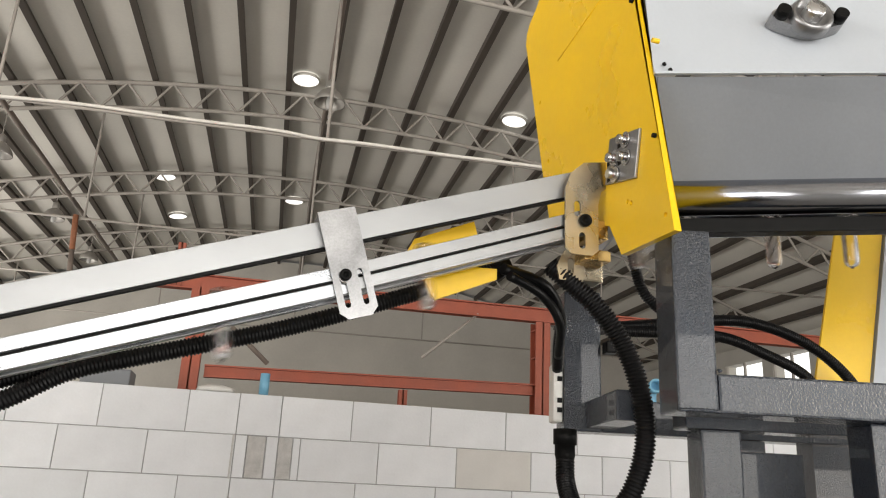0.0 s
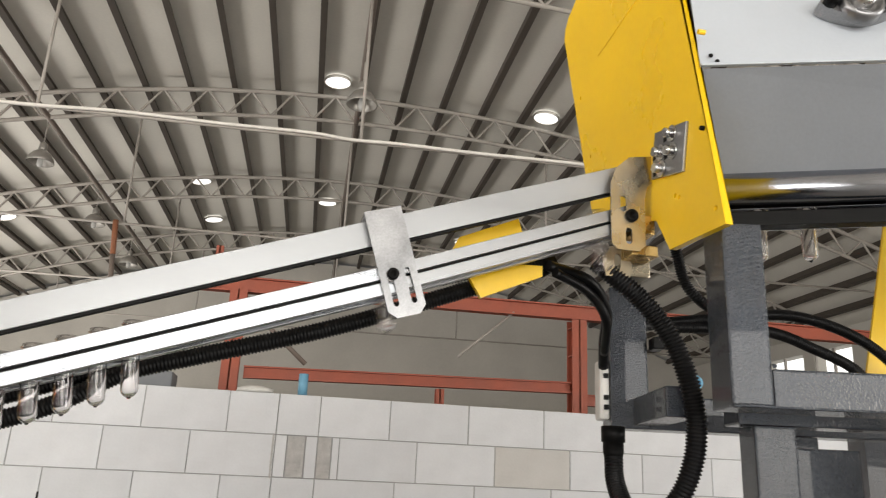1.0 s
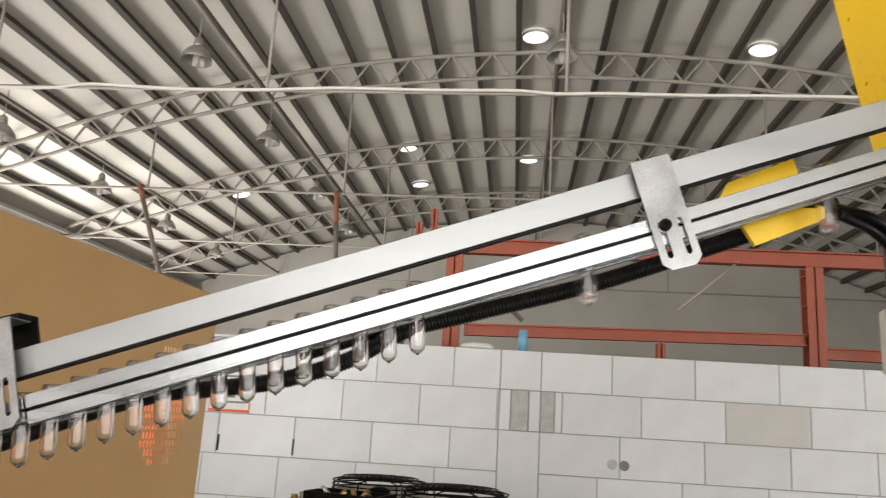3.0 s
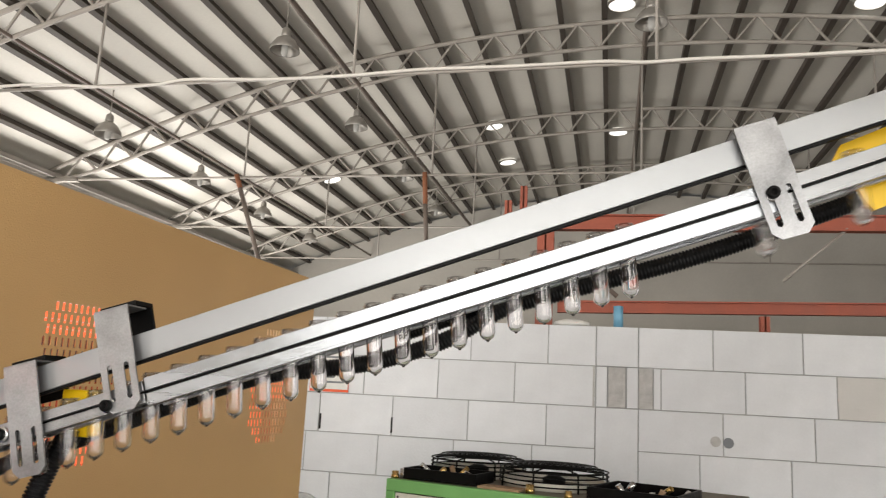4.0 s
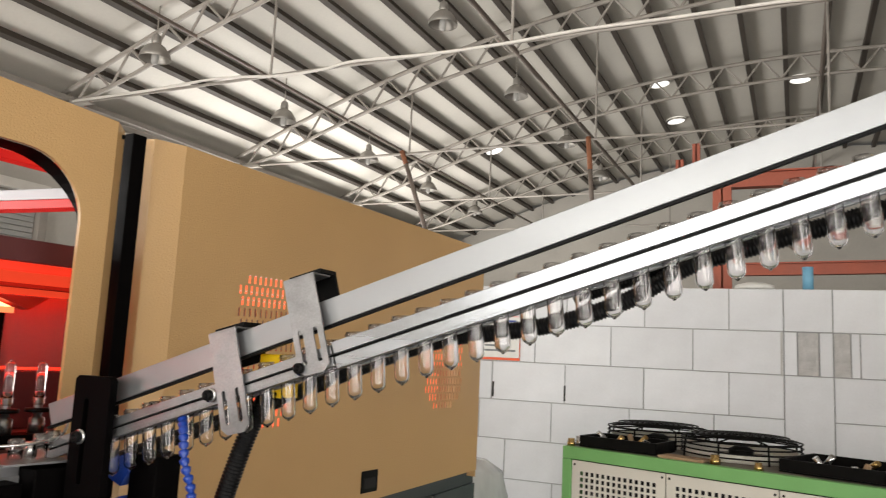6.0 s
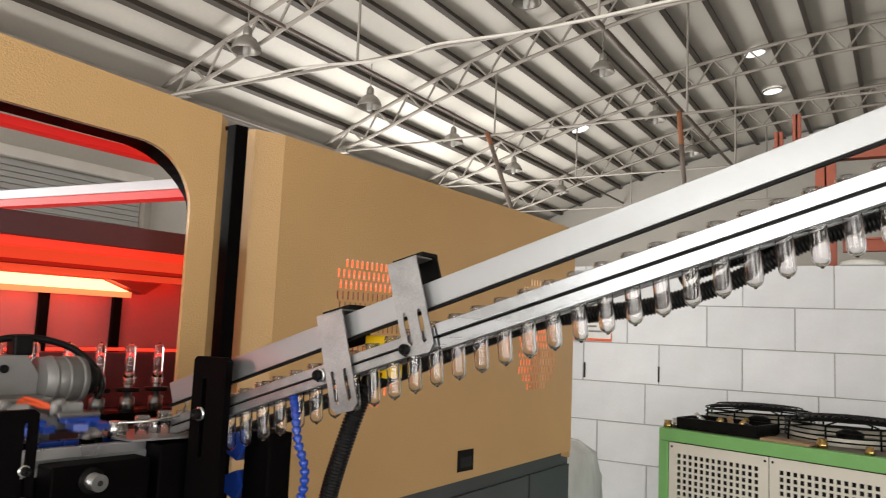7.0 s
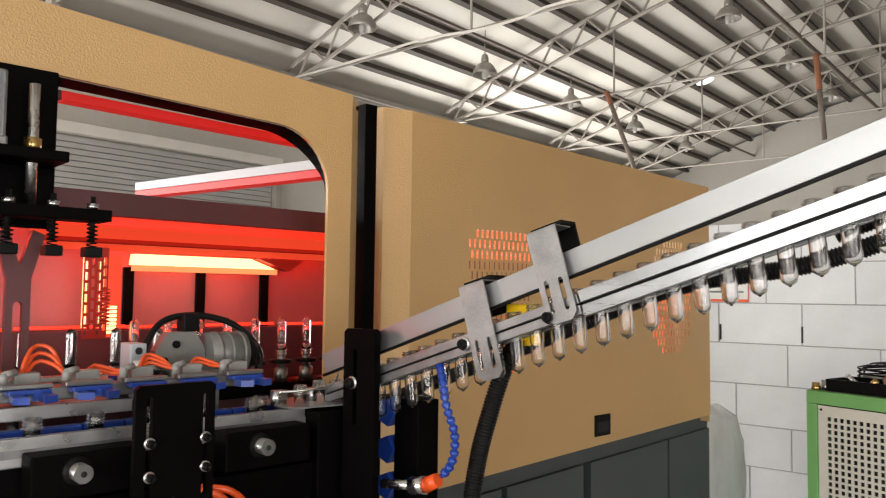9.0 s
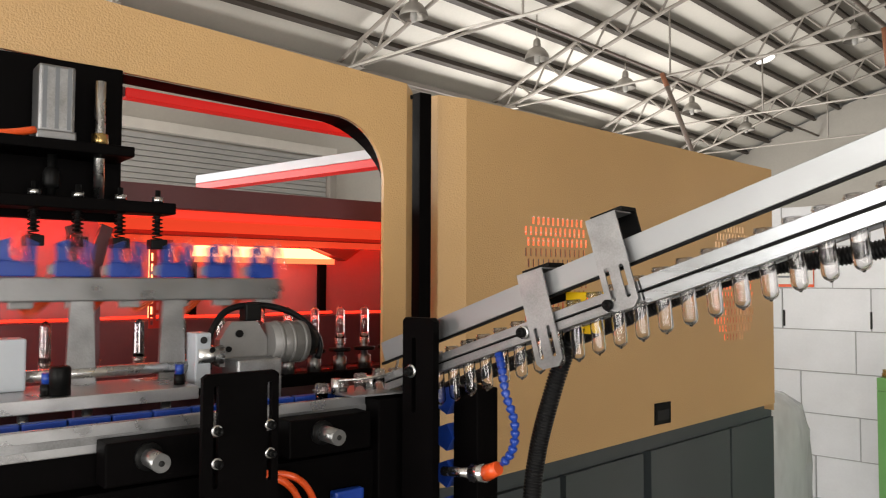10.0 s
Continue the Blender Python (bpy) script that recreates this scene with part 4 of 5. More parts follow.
def vent_slots(cx, cz, rx, rz, hw=0.0042):
    out = []
    row = 0
    z = cz - rz
    while z < cz + rz:
        w = rx * min(1.0, 1.35 * math.sqrt(max(0.0, 1 - ((z - cz) / (rz * 1.08)) ** 2)))
        i = -int(w / 0.0245)
        while i * 0.0245 <= w:
            x = cx + i * 0.0245 + (0.01225 if row % 2 else 0)
            out.append([(x - hw, z), (x + hw, z), (x + hw, z + 0.028), (x - hw, z + 0.028)])
            i += 1
        z += 0.0365
        row += 1
    return out


def panel_bottom(u):
    return 0.958 + 0.036 * u


pan = [(0.19, panel_bottom(0.19)), (2.098, panel_bottom(2.098)), (2.098, top_z(2.098) + 0.01), (0.19, top_z(0.19))]
slots = vent_slots(0.603, 1.575, 0.165, 0.255) + vent_slots(1.75, 1.585, 0.15, 0.24)
part("side_panel", plate(B(), pan, 0.003, Matrix.Translation((0, 0.003, 0)) @ XZ, slots), TAN, machine)
part("panel_fold", sheet(B(), [(0.1, 0.032, 0.962), (0.19, 0.0, panel_bottom(0.19)), (0.19, 0.0, top_z(0.19)), (0.1, 0.032, top_z(0.1))], 0.003, (0.3, 1, 0)), TAN, machine)
part("panel_return", sheet(B(), [(0.1, 0.0355, 0.962), (0.1, 0.0355, top_z(0.1)), (0.085, 0.09, top_z(0.1)), (0.085, 0.09, 0.962)], 0.003, (1, 0.3, 0)), TAN, machine)
part("panel_end", box(B(), 2.094, 2.098, 0.004, 1.2, 1.0, 2.12), TAN, machine)
part("panel_roof", box(B(), 0.2, 2.09, 0.005, 0.3, 2.1, 2.113), TAN, machine)
part("panel_lower_edge", sheet(B(), [(0.19, 0.0035, panel_bottom(0.19)), (2.098, 0.0035, panel_bottom(2.098)), (2.098, 0.07, panel_bottom(2.098)), (0.19, 0.07, panel_bottom(0.19))], 0.003, (0, 0, 1)), DARKBASE, machine)
pull = part("flush_pull", box(B(), 1.163, 1.27, -0.004, 0.0, 1.036, 1.121, 0.002), BLACK, machine, "black recessed pull")
# dark piece on the surface stands for the shaded cup
part("pull_cup", box(B(), 1.178, 1.255, -0.0055, -0.0042, 1.052, 1.092), HOLE, pull)
part("base_plinth", box(B(), -0.1, 2.098, 0.075, 1.2, 0, 0.97), DARKBASE, machine)
for u0, u1 in ((0.12, 0.66), (0.69, 1.14), (1.19, 1.768), (1.784, 2.15)):
    za, zb = panel_bottom(u0) - 0.075, panel_bottom(u1) - 0.075
    part("base_door", sheet(B(), [(u0, 0.035, 0.12), (u1, 0.035, 0.12), (u1, 0.035, zb), (u0, 0.035, za)], 0.038, (0, 1, 0)), DARKBASE, machine, "dark green-grey cabinet door")
part("door_head", sheet(B(), [(0.1, 0.05, 0.89), (2.16, 0.05, 0.96), (2.16, 0.05, 1.03), (0.1, 0.05, 0.958)], 0.03, (0, 1, 0)), DARKBASE, machine)
# oven behind the panels
part("vent_lining", box(B(), 0.25, 2.05, 0.16, 0.17, 1.2, 1.72), REDSHEET, machine)
# block added so that the middle vent slots look grey
part("grey_inner_tank", box(B(), 0.3, 0.95, 0.1, 0.14, 1.58, 1.74), MIDGREY, machine)
# tube banks added behind the vents so that the slots glow orange
for u0, u1, z in ((0.3, 0.95, 1.80), (0.3, 0.95, 1.37), (1.5, 2.04, 1.62), (1.5, 1.78, 1.42)):
    for k in range(6):
        part("heater_tube", rod(B(), (u0, 0.06, z - 0.07 + 0.028 * k), (u1, 0.06, z - 0.07 + 0.028 * k), 0.0125, segs=8), EMBER, machine, "added orange tube behind the vent slots")

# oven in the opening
part("oven_back", box(B(), -2.3, 0.35, 0.62, 0.63, 1.2, 1.81), REFLECT, machine, "reflector panels with the oven's red light in their colour")
for u in (-1.15, -0.46, -0.22, 0.02):
    part("oven_divider", box(B(), u - 0.015, u + 0.015, 0.60, 0.618, 1.2, 1.67, 0.002), BLACKPAINT, machine)
part("oven_hood", sheet(B(), [(-0.78, 0.36, 1.73), (0.3, 0.36, 1.73), (0.3, 0.60, 1.86), (-0.78, 0.60, 1.86)], 0.004, (0, 0.5, -1)), REDSHEET, machine, "red sheet oven hood")
# hood slope and front are no lamps; their lit colour is emitted
part("hood_slope", sheet(B(), [(-0.84, 0.34, 1.772), (0.3, 0.34, 1.772), (0.3, 0.43, 1.71), (-0.74, 0.43, 1.71)], 0.004, (0, 0.5, 1)), SLOPE, machine, "sloping oven hood with orange light painted as glow")
part("hood_front", box(B(), -2.3, 0.3, 0.33, 0.345, 1.773, 1.80, 0.003), HOODGLOW, machine, "hood front edge, its red light painted as glow")
part("hood_top_beam", box(B(), -2.3, 0.3, 0.30, 0.33, 1.80, 1.865, 0.003), DARKRED, machine)
part("lamp_fascia", box(B(), -0.51, -0.02, 0.452, 0.456, 1.655, 1.673), FASCIA, machine, "edge below the oven lamp, its orange light painted as glow")
part("lamp_strip", plate(B(), [(-0.505, 1.674), (-0.03, 1.674), (-0.12, 1.706), (-0.50, 1.706)], 0.04, Matrix.Translation((0, 0.49, 0)) @ XZ), HOT, machine, "bright oven lamp strip")
part("lamp_end_cap", sheet(B(), [(-0.10, 0.44, 1.708), (0.08, 0.44, 1.708), (0.02, 0.44, 1.668)], 0.05, (0, 1, 0)), REDSHEET, machine)
hp = part("perforated_side", plate(B(), [(-0.655, 1.46), (-0.588, 1.46), (-0.588, 1.72), (-0.655, 1.72)], 0.002, Matrix.Translation((0, 0.42, 0)) @ XZ, [[(-0.650 + i * 0.0165, 1.47 + j * 0.031 + 0.012 * (i % 2)), (-0.642 + i * 0.0165, 1.47 + j * 0.031 + 0.012 * (i % 2)), (-0.642 + i * 0.0165, 1.492 + j * 0.031 + 0.012 * (i % 2)), (-0.650 + i * 0.0165, 1.492 + j * 0.031 + 0.012 * (i % 2))] for i in range(4) for j in range(7)]), REDSHEET, machine, "red perforated heater side plate")
for u in (-0.646, -0.6):
    part("heater_tube", rod(B(), (u, 0.435, 1.49), (u, 0.435, 1.71), 0.006, segs=8), HOT, machine, "glowing oven tube")
part("heater_spring", hose(B(), [(-0.602 + 0.014 * math.cos(a), 0.40 + 0.014 * math.sin(a), 1.50 + 0.10 * a / (20 * math.pi)) for a in (math.pi * i / 3 for i in range(61))], 0.002, 5), REDSHEET, machine)
# panel glows for the orange light it catches
part("lamp_panel", box(B(), -0.584, -0.535, 0.46, 0.465, 1.46, 1.70), SLOPE, machine, "oven panel with orange light painted as glow")
# short hot tubes make up the bright lower part of the panel
for k in range(7):
    part("heater_tube", rod(B(), (-0.58, 0.452, 1.475 + 0.012 * k), (-0.55, 0.452, 1.475 + 0.012 * k), 0.0045, segs=8), HOT, machine, "glowing oven tube")
for k in range(9):
    part("heater_tube", rod(B(), (-2.2 + 0.28 * k, 0.52, 1.487), (-2.0 + 0.05 * (k % 3) + 0.28 * k, 0.52, 1.485 + 0.004 * (k % 2)), 0.0045, segs=8), EMBER2, machine, "glowing red heater tube")
# two tubes hidden behind the hood front, added to redden the oven
part("heater_tube", rod(B(), (-2.2, 0.40, 1.78), (-0.75, 0.40, 1.78), 0.008, segs=8), REDFILL, machine, "glowing red heater tube")
part("heater_tube", rod(B(), (-0.6, 0.55, 1.80), (0.25, 0.55, 1.80), 0.007, segs=8), REDFILL, machine, "glowing red heater tube")
bm_dir = axes((0.08, 0.28, 2.028), (-0.21, 1.02, 0), (-1.02, -0.21, 0))
part("depth_beam", box(B(), 0, 1.1, -0.03, 0.03, -0.016, 0.018, 0.003, bm_dir), LIGHTGREY, machine, "grey beam across the machine")
# underside glows in place of the red light that falls on it
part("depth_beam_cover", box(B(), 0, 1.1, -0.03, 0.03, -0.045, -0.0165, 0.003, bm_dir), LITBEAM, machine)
part("cross_girder", box(B(), -2.3, 0.4, 0.66, 0.72, 1.82, 1.90, 0.003), MIDGREY, machine)

# mandrel chain bed
part("chain_rail", box(B(), -2.3, 0.3, 0.12, 0.18, 1.30, 1.335, 0.003), BLACKPAINT, machine)
part("rear_bed", box(B(), -2.3, 0.3, 0.2, 0.6, 1.18, 1.30, 0.004), DARKRED, machine)
# box added for the dark zone under the heater line, tinted for red glow
part("rear_rail", box(B(), -2.3, 0.3, 0.525, 0.59, 1.301, 1.478, 0.003), DARKRED, machine)
part("bed_plate", box(B(), -1.7, -0.775, -0.285, -0.08, 1.357, 1.383, 0.002), BEDPLATE, machine, "milled aluminium bed plate")
# black filler added to keep the gap below the gutter dark
part("table_apron", box(B(), -2.3, -0.453, -0.394, -0.312, 1.2385, 1.33, 0.002), BLACKPAINT, machine)
part("table_body", box(B(), -2.4, -0.30, -0.44, 0.06, 0.0, 1.238, 0.006), BLACKPAINT, machine, "black machine table")
gut = part("gutter_rail", box(B(), -2.2, -0.452, -0.412, -0.395, 1.30, 1.349, 0.002), BEDPLATE, machine, "aluminium preform gutter")
# darker raised strip in place of a shaded groove
box_bm = box(B(), -2.2, -0.452, -0.414, -0.4125, 1.316, 1.33)
part("gutter_groove", box_bm, GALV, gut)
part("rear_gutter", box(B(), -2.2, -0.452, -0.31, -0.295, 1.30, 1.345, 0.002), MIDMETAL, machine)
for i in range(22):
    u = -0.47 - i * 0.075
    part("chain_link", box(B(), u - 0.036, u + 0.036, -0.335, -0.313, 1.332, 1.349, 0.003), BLUE, machine, "blue plastic index link")
shafts = []
for u0, u1, us in ((-1.005, -0.825, -0.935), (-0.665, -0.475, -0.595)):
    blk = part("shaft_block", box(B(), u0, u1, -0.47, -0.414, 1.25, 1.325, 0.004), BLACKPAINT, machine)
    sh_ = part("guide_shaft", rod(B(), (us, -0.42, 1.296), (us, -0.508, 1.296), 0.0155, segs=24), SHAFT, blk, "bright steel shaft end")
    part("shaft_collar", lathe(B(), [(0.0156, 0), (0.024, 0), (0.024, 0.01), (0.0156, 0.012)], 20, pose(us, -0.4705, 1.296, 90, 0, 0)), BLACK, blk)
    part("centre_hole", lathe(B(), [(0, 0), (0.005, 0), (0.005, 0.0012), (0, 0.0012)], 12, pose(us, -0.5082, 1.296, 90, 0, 0)), HOLE, sh_)
    shafts.append(sh_)
np_ = part("adjuster_plate", plate(B(), [(-0.89, 0.9), (-0.754, 0.9), (-0.754, 1.438), (-0.762, 1.444), (-0.882, 1.444), (-0.89, 1.438)], 0.012, Matrix.Translation((0, -0.588, 0)) @ XZ, [slot(-0.867, 1.34, 0.009, 0.17), slot(-0.771, 1.34, 0.009, 0.17)]), BLACKPAINT, machine, "black slotted adjuster plate")
for u, z in ((-0.866, 1.351), (-0.865, 1.297), (-0.771, 1.351), (-0.77, 1.302)):
    socket_bolt(np_, pose(u, -0.6005, z, 90, 0, 0), 0.007)
part("plate_stand", box(B(), -0.88, -0.764, -0.585, -0.445, 0.3, 1.2, 0.004), BLACKPAINT, machine)
part("infeed_block", box(B(), -0.45, -0.28, -0.46, -0.30, 0.3, 1.345, 0.004), BLACKPAINT, machine)
part("infeed_plate", plate(B(), [(-0.52, 0.30), (-0.33, 0.30), (-0.31, 0.36), (-0.33, 0.46), (-0.50, 0.44)], 0.004, Matrix.Translation((0, 0, 1.352)) @ Matrix.Diagonal((1, -1, 1, 1))), GALV, machine, "steel infeed guide plate")
for u in (-0.50, -0.41):
    part("guide_pin", rod(B(), (u, -0.37, 1.352), (u, -0.37, 1.385), 0.012, segs=14), STEEL, machine)
part("guide_wire", hose(B(), [(-0.51, -0.40, 1.385), (-0.44, -0.42, 1.388), (-0.38, -0.42, 1.40), (-0.34, -0.38, 1.44)], 0.003, 6), STEEL, machine)

for u in (-0.83, -0.98, -1.09):
    part("bed_leg", rod(B(), (u, -0.25, 1.30), (u, -0.25, 1.3565), 0.01, segs=12), STEEL, machine)
part("bed_knob", lathe(B(), [(0, 0), (0.019, 0), (0.019, 0.05), (0.016, 0.054), (0.008, 0.05), (0, 0.05)], 18, pose(-1.03, -0.255, 1.3835)), BLACK, machine)
# servo drive of the transfer arm
sv = part("servo_gearbox", box(B(), -0.655, -0.545, -0.20, -0.11, 1.32, 1.42, 0.006), GALV, machine, "grey servo gearbox")
part("gearbox_plate", plate(B(), [(-0.668, 1.40), (-0.668, 1.462), (-0.64, 1.503), (-0.575, 1.503), (-0.55, 1.462), (-0.55, 1.40)], 0.03, Matrix.Translation((0, -0.10, 0)) @ XZ), CAST, sv, "grey bearing plate, darkened for the shade around it")
part("plate_screw", rod(B(), (-0.622, -0.1305, 1.475), (-0.622, -0.137, 1.475), 0.009, segs=10), BLACK, sv)
part("plate_screw", rod(B(), (-0.648, -0.1305, 1.44), (-0.648, -0.137, 1.44), 0.007, segs=10), BLACK, sv)
part("servo_motor", rod(B(), (-0.549, -0.125, 1.45), (-0.455, -0.125, 1.45), 0.05, segs=20), CAST, sv)
for k in range(3):
    part("motor_fin", rod(B(), (-0.53 + 0.03 * k, -0.125, 1.45), (-0.522 + 0.03 * k, -0.125, 1.45), 0.0525, segs=20), CAST, sv)
part("motor_cap", rod(B(), (-0.4545, -0.125, 1.45), (-0.425, -0.125, 1.445), 0.04, 0.032, 20), BLACK, sv)
part("shaft_coupling", rod(B(), (-0.73, -0.145, 1.43), (-0.669, -0.145, 1.43), 0.022, segs=20), STEEL, sv)
part("coupling_screw", rod(B(), (-0.70, -0.16, 1.44), (-0.70, -0.17, 1.445), 0.006, segs=8), BLACK, sv)
part("servo_cable", hose(B(), [(-0.70, -0.13, 1.41), (-0.685, -0.12, 1.48), (-0.64, -0.11, 1.53), (-0.56, -0.11, 1.54), (-0.48, -0.12, 1.52), (-0.43, -0.13, 1.48), (-0.405, -0.13, 1.44), (-0.42, -0.14, 1.40)], 0.008, 8), RUBBER, machine)
part("cable_plug", box(B(), -0.605, -0.565, -0.13, -0.09, 1.5035, 1.545, 0.004), BLACK, sv)
part("bearing_stand", box(B(), -0.736, -0.70, -0.16, -0.10, 1.36, 1.482, 0.004), LIGHTGREY, machine, "milled bearing stand")
part("bearing_hole", rod(B(), (-0.718, -0.161, 1.466), (-0.718, -0.163, 1.466), 0.008, segs=12), HOLE, machine)
part("bearing_stand", box(B(), -1.13, -1.07, -0.16, -0.10, 1.3835, 1.485, 0.004), LIGHTGREY, machine, "milled bearing stand")
for u in (-0.80, -1.05):
    st = part("stop_screw", rod(B(), (u, -0.24, 1.3835), (u, -0.24, 1.405), 0.011, segs=12), BLACK, machine)
    part("blue_bumper", rod(B(), (u, -0.24, 1.405), (u, -0.24, 1.425), 0.009, segs=12), BLUE, st)

# orange air hoses under the table edge
for dx in (0, 0.03):
    part("air_hose", hose(B(), [(-0.76 + dx, -0.47, 1.235), (-0.70 + dx, -0.50, 1.225), (-0.66 + dx, -0.50, 1.18), (-0.64 + dx, -0.49, 1.10), (-0.64 + dx, -0.48, 0.9)], 0.007, 8), ORANGE, machine, "orange air hose")
part("blue_fitting", box(B(), -0.56, -0.49, -0.47, -0.445, 1.10, 1.17, 0.006), BLUE, machine)


# ---- black posts, hoses at the chute foot ----
po2 = root("chute_post", pose(0, 0, 0), "black slotted steel post carrying the chute foot", "post")
part("slotted_plate", plate(B(), [(-1.541, 0.3), (-1.452, 0.3), (-1.452, 1.515), (-1.46, 1.522), (-1.533, 1.522), (-1.541, 1.515)], 0.018, axes((0, RY - 0.012, 0), (1, 0, 0), (0, 0, 1)), [slot(-1.508, 1.40, 0.012, 0.16)]), BLACKPAINT, po2)
part("foot", box(B(), -1.56, -1.43, 1.10, 1.25, 0, 0.3, 0.004), BLACKPAINT, po2)
socket_bolt(po2, pose(-1.515, RY - 0.031, 1.408, 90, 0, 0), 0.0105)
part("rear_post", box(B(), -0.04, 0.04, -0.03, 0.03, 0, 1.37, 0.004, pose(-1.445, 1.25, 0, 0, 0, -9)), BLACKPAINT, po2)
for z in (1.335, 1.255, 1.175, 1.095):
    part("blue_bracket", plate(B(), [(-0.03, 0.012), (0.012, 0.03), (0.03, 0.0), (0.012, -0.03), (-0.03, -0.012)], 0.03, pose(-1.515, 1.25, z, 90, 0, 0)), BLUE, po2, "blue plastic clip")
bh = root("segmented_coolant_hose", pose(0, 0, 0), "blue segmented coolant hose with an orange end", "hose")
line = resample(spline([(-1.315, 1.165, 1.455), (-1.287, 1.14, 1.43), (-1.262, 1.12, 1.384), (-1.241, 1.12, 1.333), (-1.247, 1.12, 1.28), (-1.28, 1.12, 1.243)], 16), 0.0155)
for a, b in zip(line, line[1:]):
    q = axes(a, b - a, (0, 1, 0.01)) @ pose(0, 0, 0, 0, 90, 0)
    part("segment", lathe(B(), [(0.0, -0.001), (0.0055, 0), (0.0092, 0.003), (0.0082, 0.009), (0.005, 0.013), (0.005, 0.017), (0, 0.0172)], 12, q), BLUE, bh)
part("orange_end", rod(B(), (-1.28, 1.12, 1.243), (-1.31, 1.12, 1.228), 0.013, 0.016, 12), ORANGE, bh)
part("steel_union", rod(B(), (-1.31, 1.12, 1.228), (-1.345, 1.12, 1.222), 0.018, segs=8), STEEL, bh)
part("union_stem", rod(B(), (-1.345, 1.12, 1.222), (-1.43, 1.13, 1.21), 0.01, segs=8), STEEL, bh)
dc = root("corrugated_conduit", pose(0, 0, 0), "black corrugated conduit dropping from the chute to the floor", "conduit")
part("hose", hose(B(), [(-1.17, 1.22, 1.50), (-1.193, 1.21, 1.447), (-1.219, 1.2, 1.358), (-1.245, 1.2, 1.267), (-1.26, 1.2, 1.15), (-1.26, 1.2, 0.9), (-1.22, 1.2, 0.02)], 0.0155, 10, 0.0065, 0.003), RUBBER, dc)
part("cuff", rod(B(), (-1.165, 1.222, 1.515), (-1.175, 1.219, 1.485), 0.021, segs=12), BLACK, dc)
tagged(part("photo_sensor", box(B(), -1.19, -1.12, 1.215, 1.245, 1.50, 1.58, 0.004, pose(0, 0, 0)), YELLOW), "yellow photo sensor block behind the chute", "sensor")
tagged(part("sensor_tray", box(B(), -1.44, -1.38, 1.21, 1.24, 1.455, 1.475, 0.002), BLACK), "black sensor clip behind the chute foot", "sensor clip")


# ---- preforms ----
def make_preform():
    p = root("preform", pose(0, 0, -20), "clear plastic bottle preform hanging by its neck ring", "preform", "preforms")
    # outer and inner wall in one closed body; z = 0 is the underside of the neck ring
    out = [(0.0, -0.0965), (0.002, -0.0962), (0.0028, -0.0945)] + [(0.0127 * math.cos(a), -0.0817 - 0.0127 * math.sin(a)) for a in (radians(d) for d in (74, 58, 42, 26, 12, 0))] + [(0.0127, -0.03), (0.0133, -0.012), (0.0138, 0.0)]
    neck = [(0.0138, 0.004), (0.0142, 0.006), (0.0158, 0.0072), (0.0158, 0.0086), (0.0142, 0.010), (0.0142, 0.012), (0.0158, 0.0132), (0.0158, 0.0146), (0.0142, 0.016), (0.0140, 0.0195)]
    inner = [(0.0124, 0.0), (0.0113, -0.02), (0.0108, -0.082)] + [(0.0107 * math.cos(a), -0.082 - 0.0095 * math.sin(a)) for a in (radians(d) for d in (20, 45, 70))] + [(0.0, -0.0917)]
    part("body", lathe(B(), out + inner, 18), PET, p)
    part("threaded_neck", lathe(B(), [(0.0125, 0.0005), (0.0138, 0.0005)] + neck + [(0.0126, 0.0195), (0.0125, 0.0005)], 18), NECK, p)
    part("neck_ring", lathe(B(), [(0.0139, 0.0), (0.0176, 0.0003), (0.0176, 0.0028), (0.0139, 0.0032)], 18), NECK, p)
    return p


first = make_preform()
PITCH, STOP = 0.0435, -1.626
N0 = 25
LAND = [0.3, 0.55, 0.8, 0.97, 1.3, 1.6, 2.0, 2.35, 2.7, 3.0, 3.2, 3.5, 3.7, 3.95, 4.2, 4.45, 4.62, 4.85, 5.05, 5.25, 5.45] + [5.7 + 0.27 * i for i in range(20)]
preforms = [first] + [copy_thing(first, pose(0, 0, -20)) for _ in range(N0 + len(LAND) - 1)]


def make_mandrel_preform():
    q = root("mandrel", MM @ pose(0, 0.11, 1.40), "dark chain mandrel carrying an upturned preform", "mandrel", "chain mandrels")
    part("spindle", lathe(B(), [(0, -0.095), (0.02, -0.095), (0.02, -0.055), (0.011, -0.05), (0.011, -0.03), (0.0092, 0.0), (0.0088, 0.014), (0, 0.014)], 16), SHAFT, q)
    part("heat_shield", lathe(B(), [(0, -0.038), (0.033, -0.038), (0.033, -0.029), (0.014, -0.027), (0, -0.027)], 16), BLACK, q)
    part("chain_plate", box(B(), -0.034, 0.034, -0.02, 0.02, -0.101, -0.0955, 0.002), GALV, q)
    return q


mandrel = make_mandrel_preform()
CHAIN = 0.0865
mandrels = [mandrel] + [copy_thing(mandrel, MM @ pose(0, 0.11, 1.40)) for _ in range(13)]
queued = [copy_thing(first, pose(0, 0, -20)) for _ in range(4)]
riders = [copy_thing(first, pose(0, 0, -20)) for _ in range(14)]

# ---- transfer arm ----
AX = pose(-0.80, -0.105, 1.405)
arm_root = root("transfer_arm", MM @ AX, "swinging transfer arm with six blue grippers and orange air tubes", "transfer arm")
GX = [0.25 - 0.1065 * i for i in range(6)]
part("pivot_shaft", rod(B(), (-0.42, 0, 0), (0.12, 0, 0), 0.013, segs=18), STEEL, arm_root)
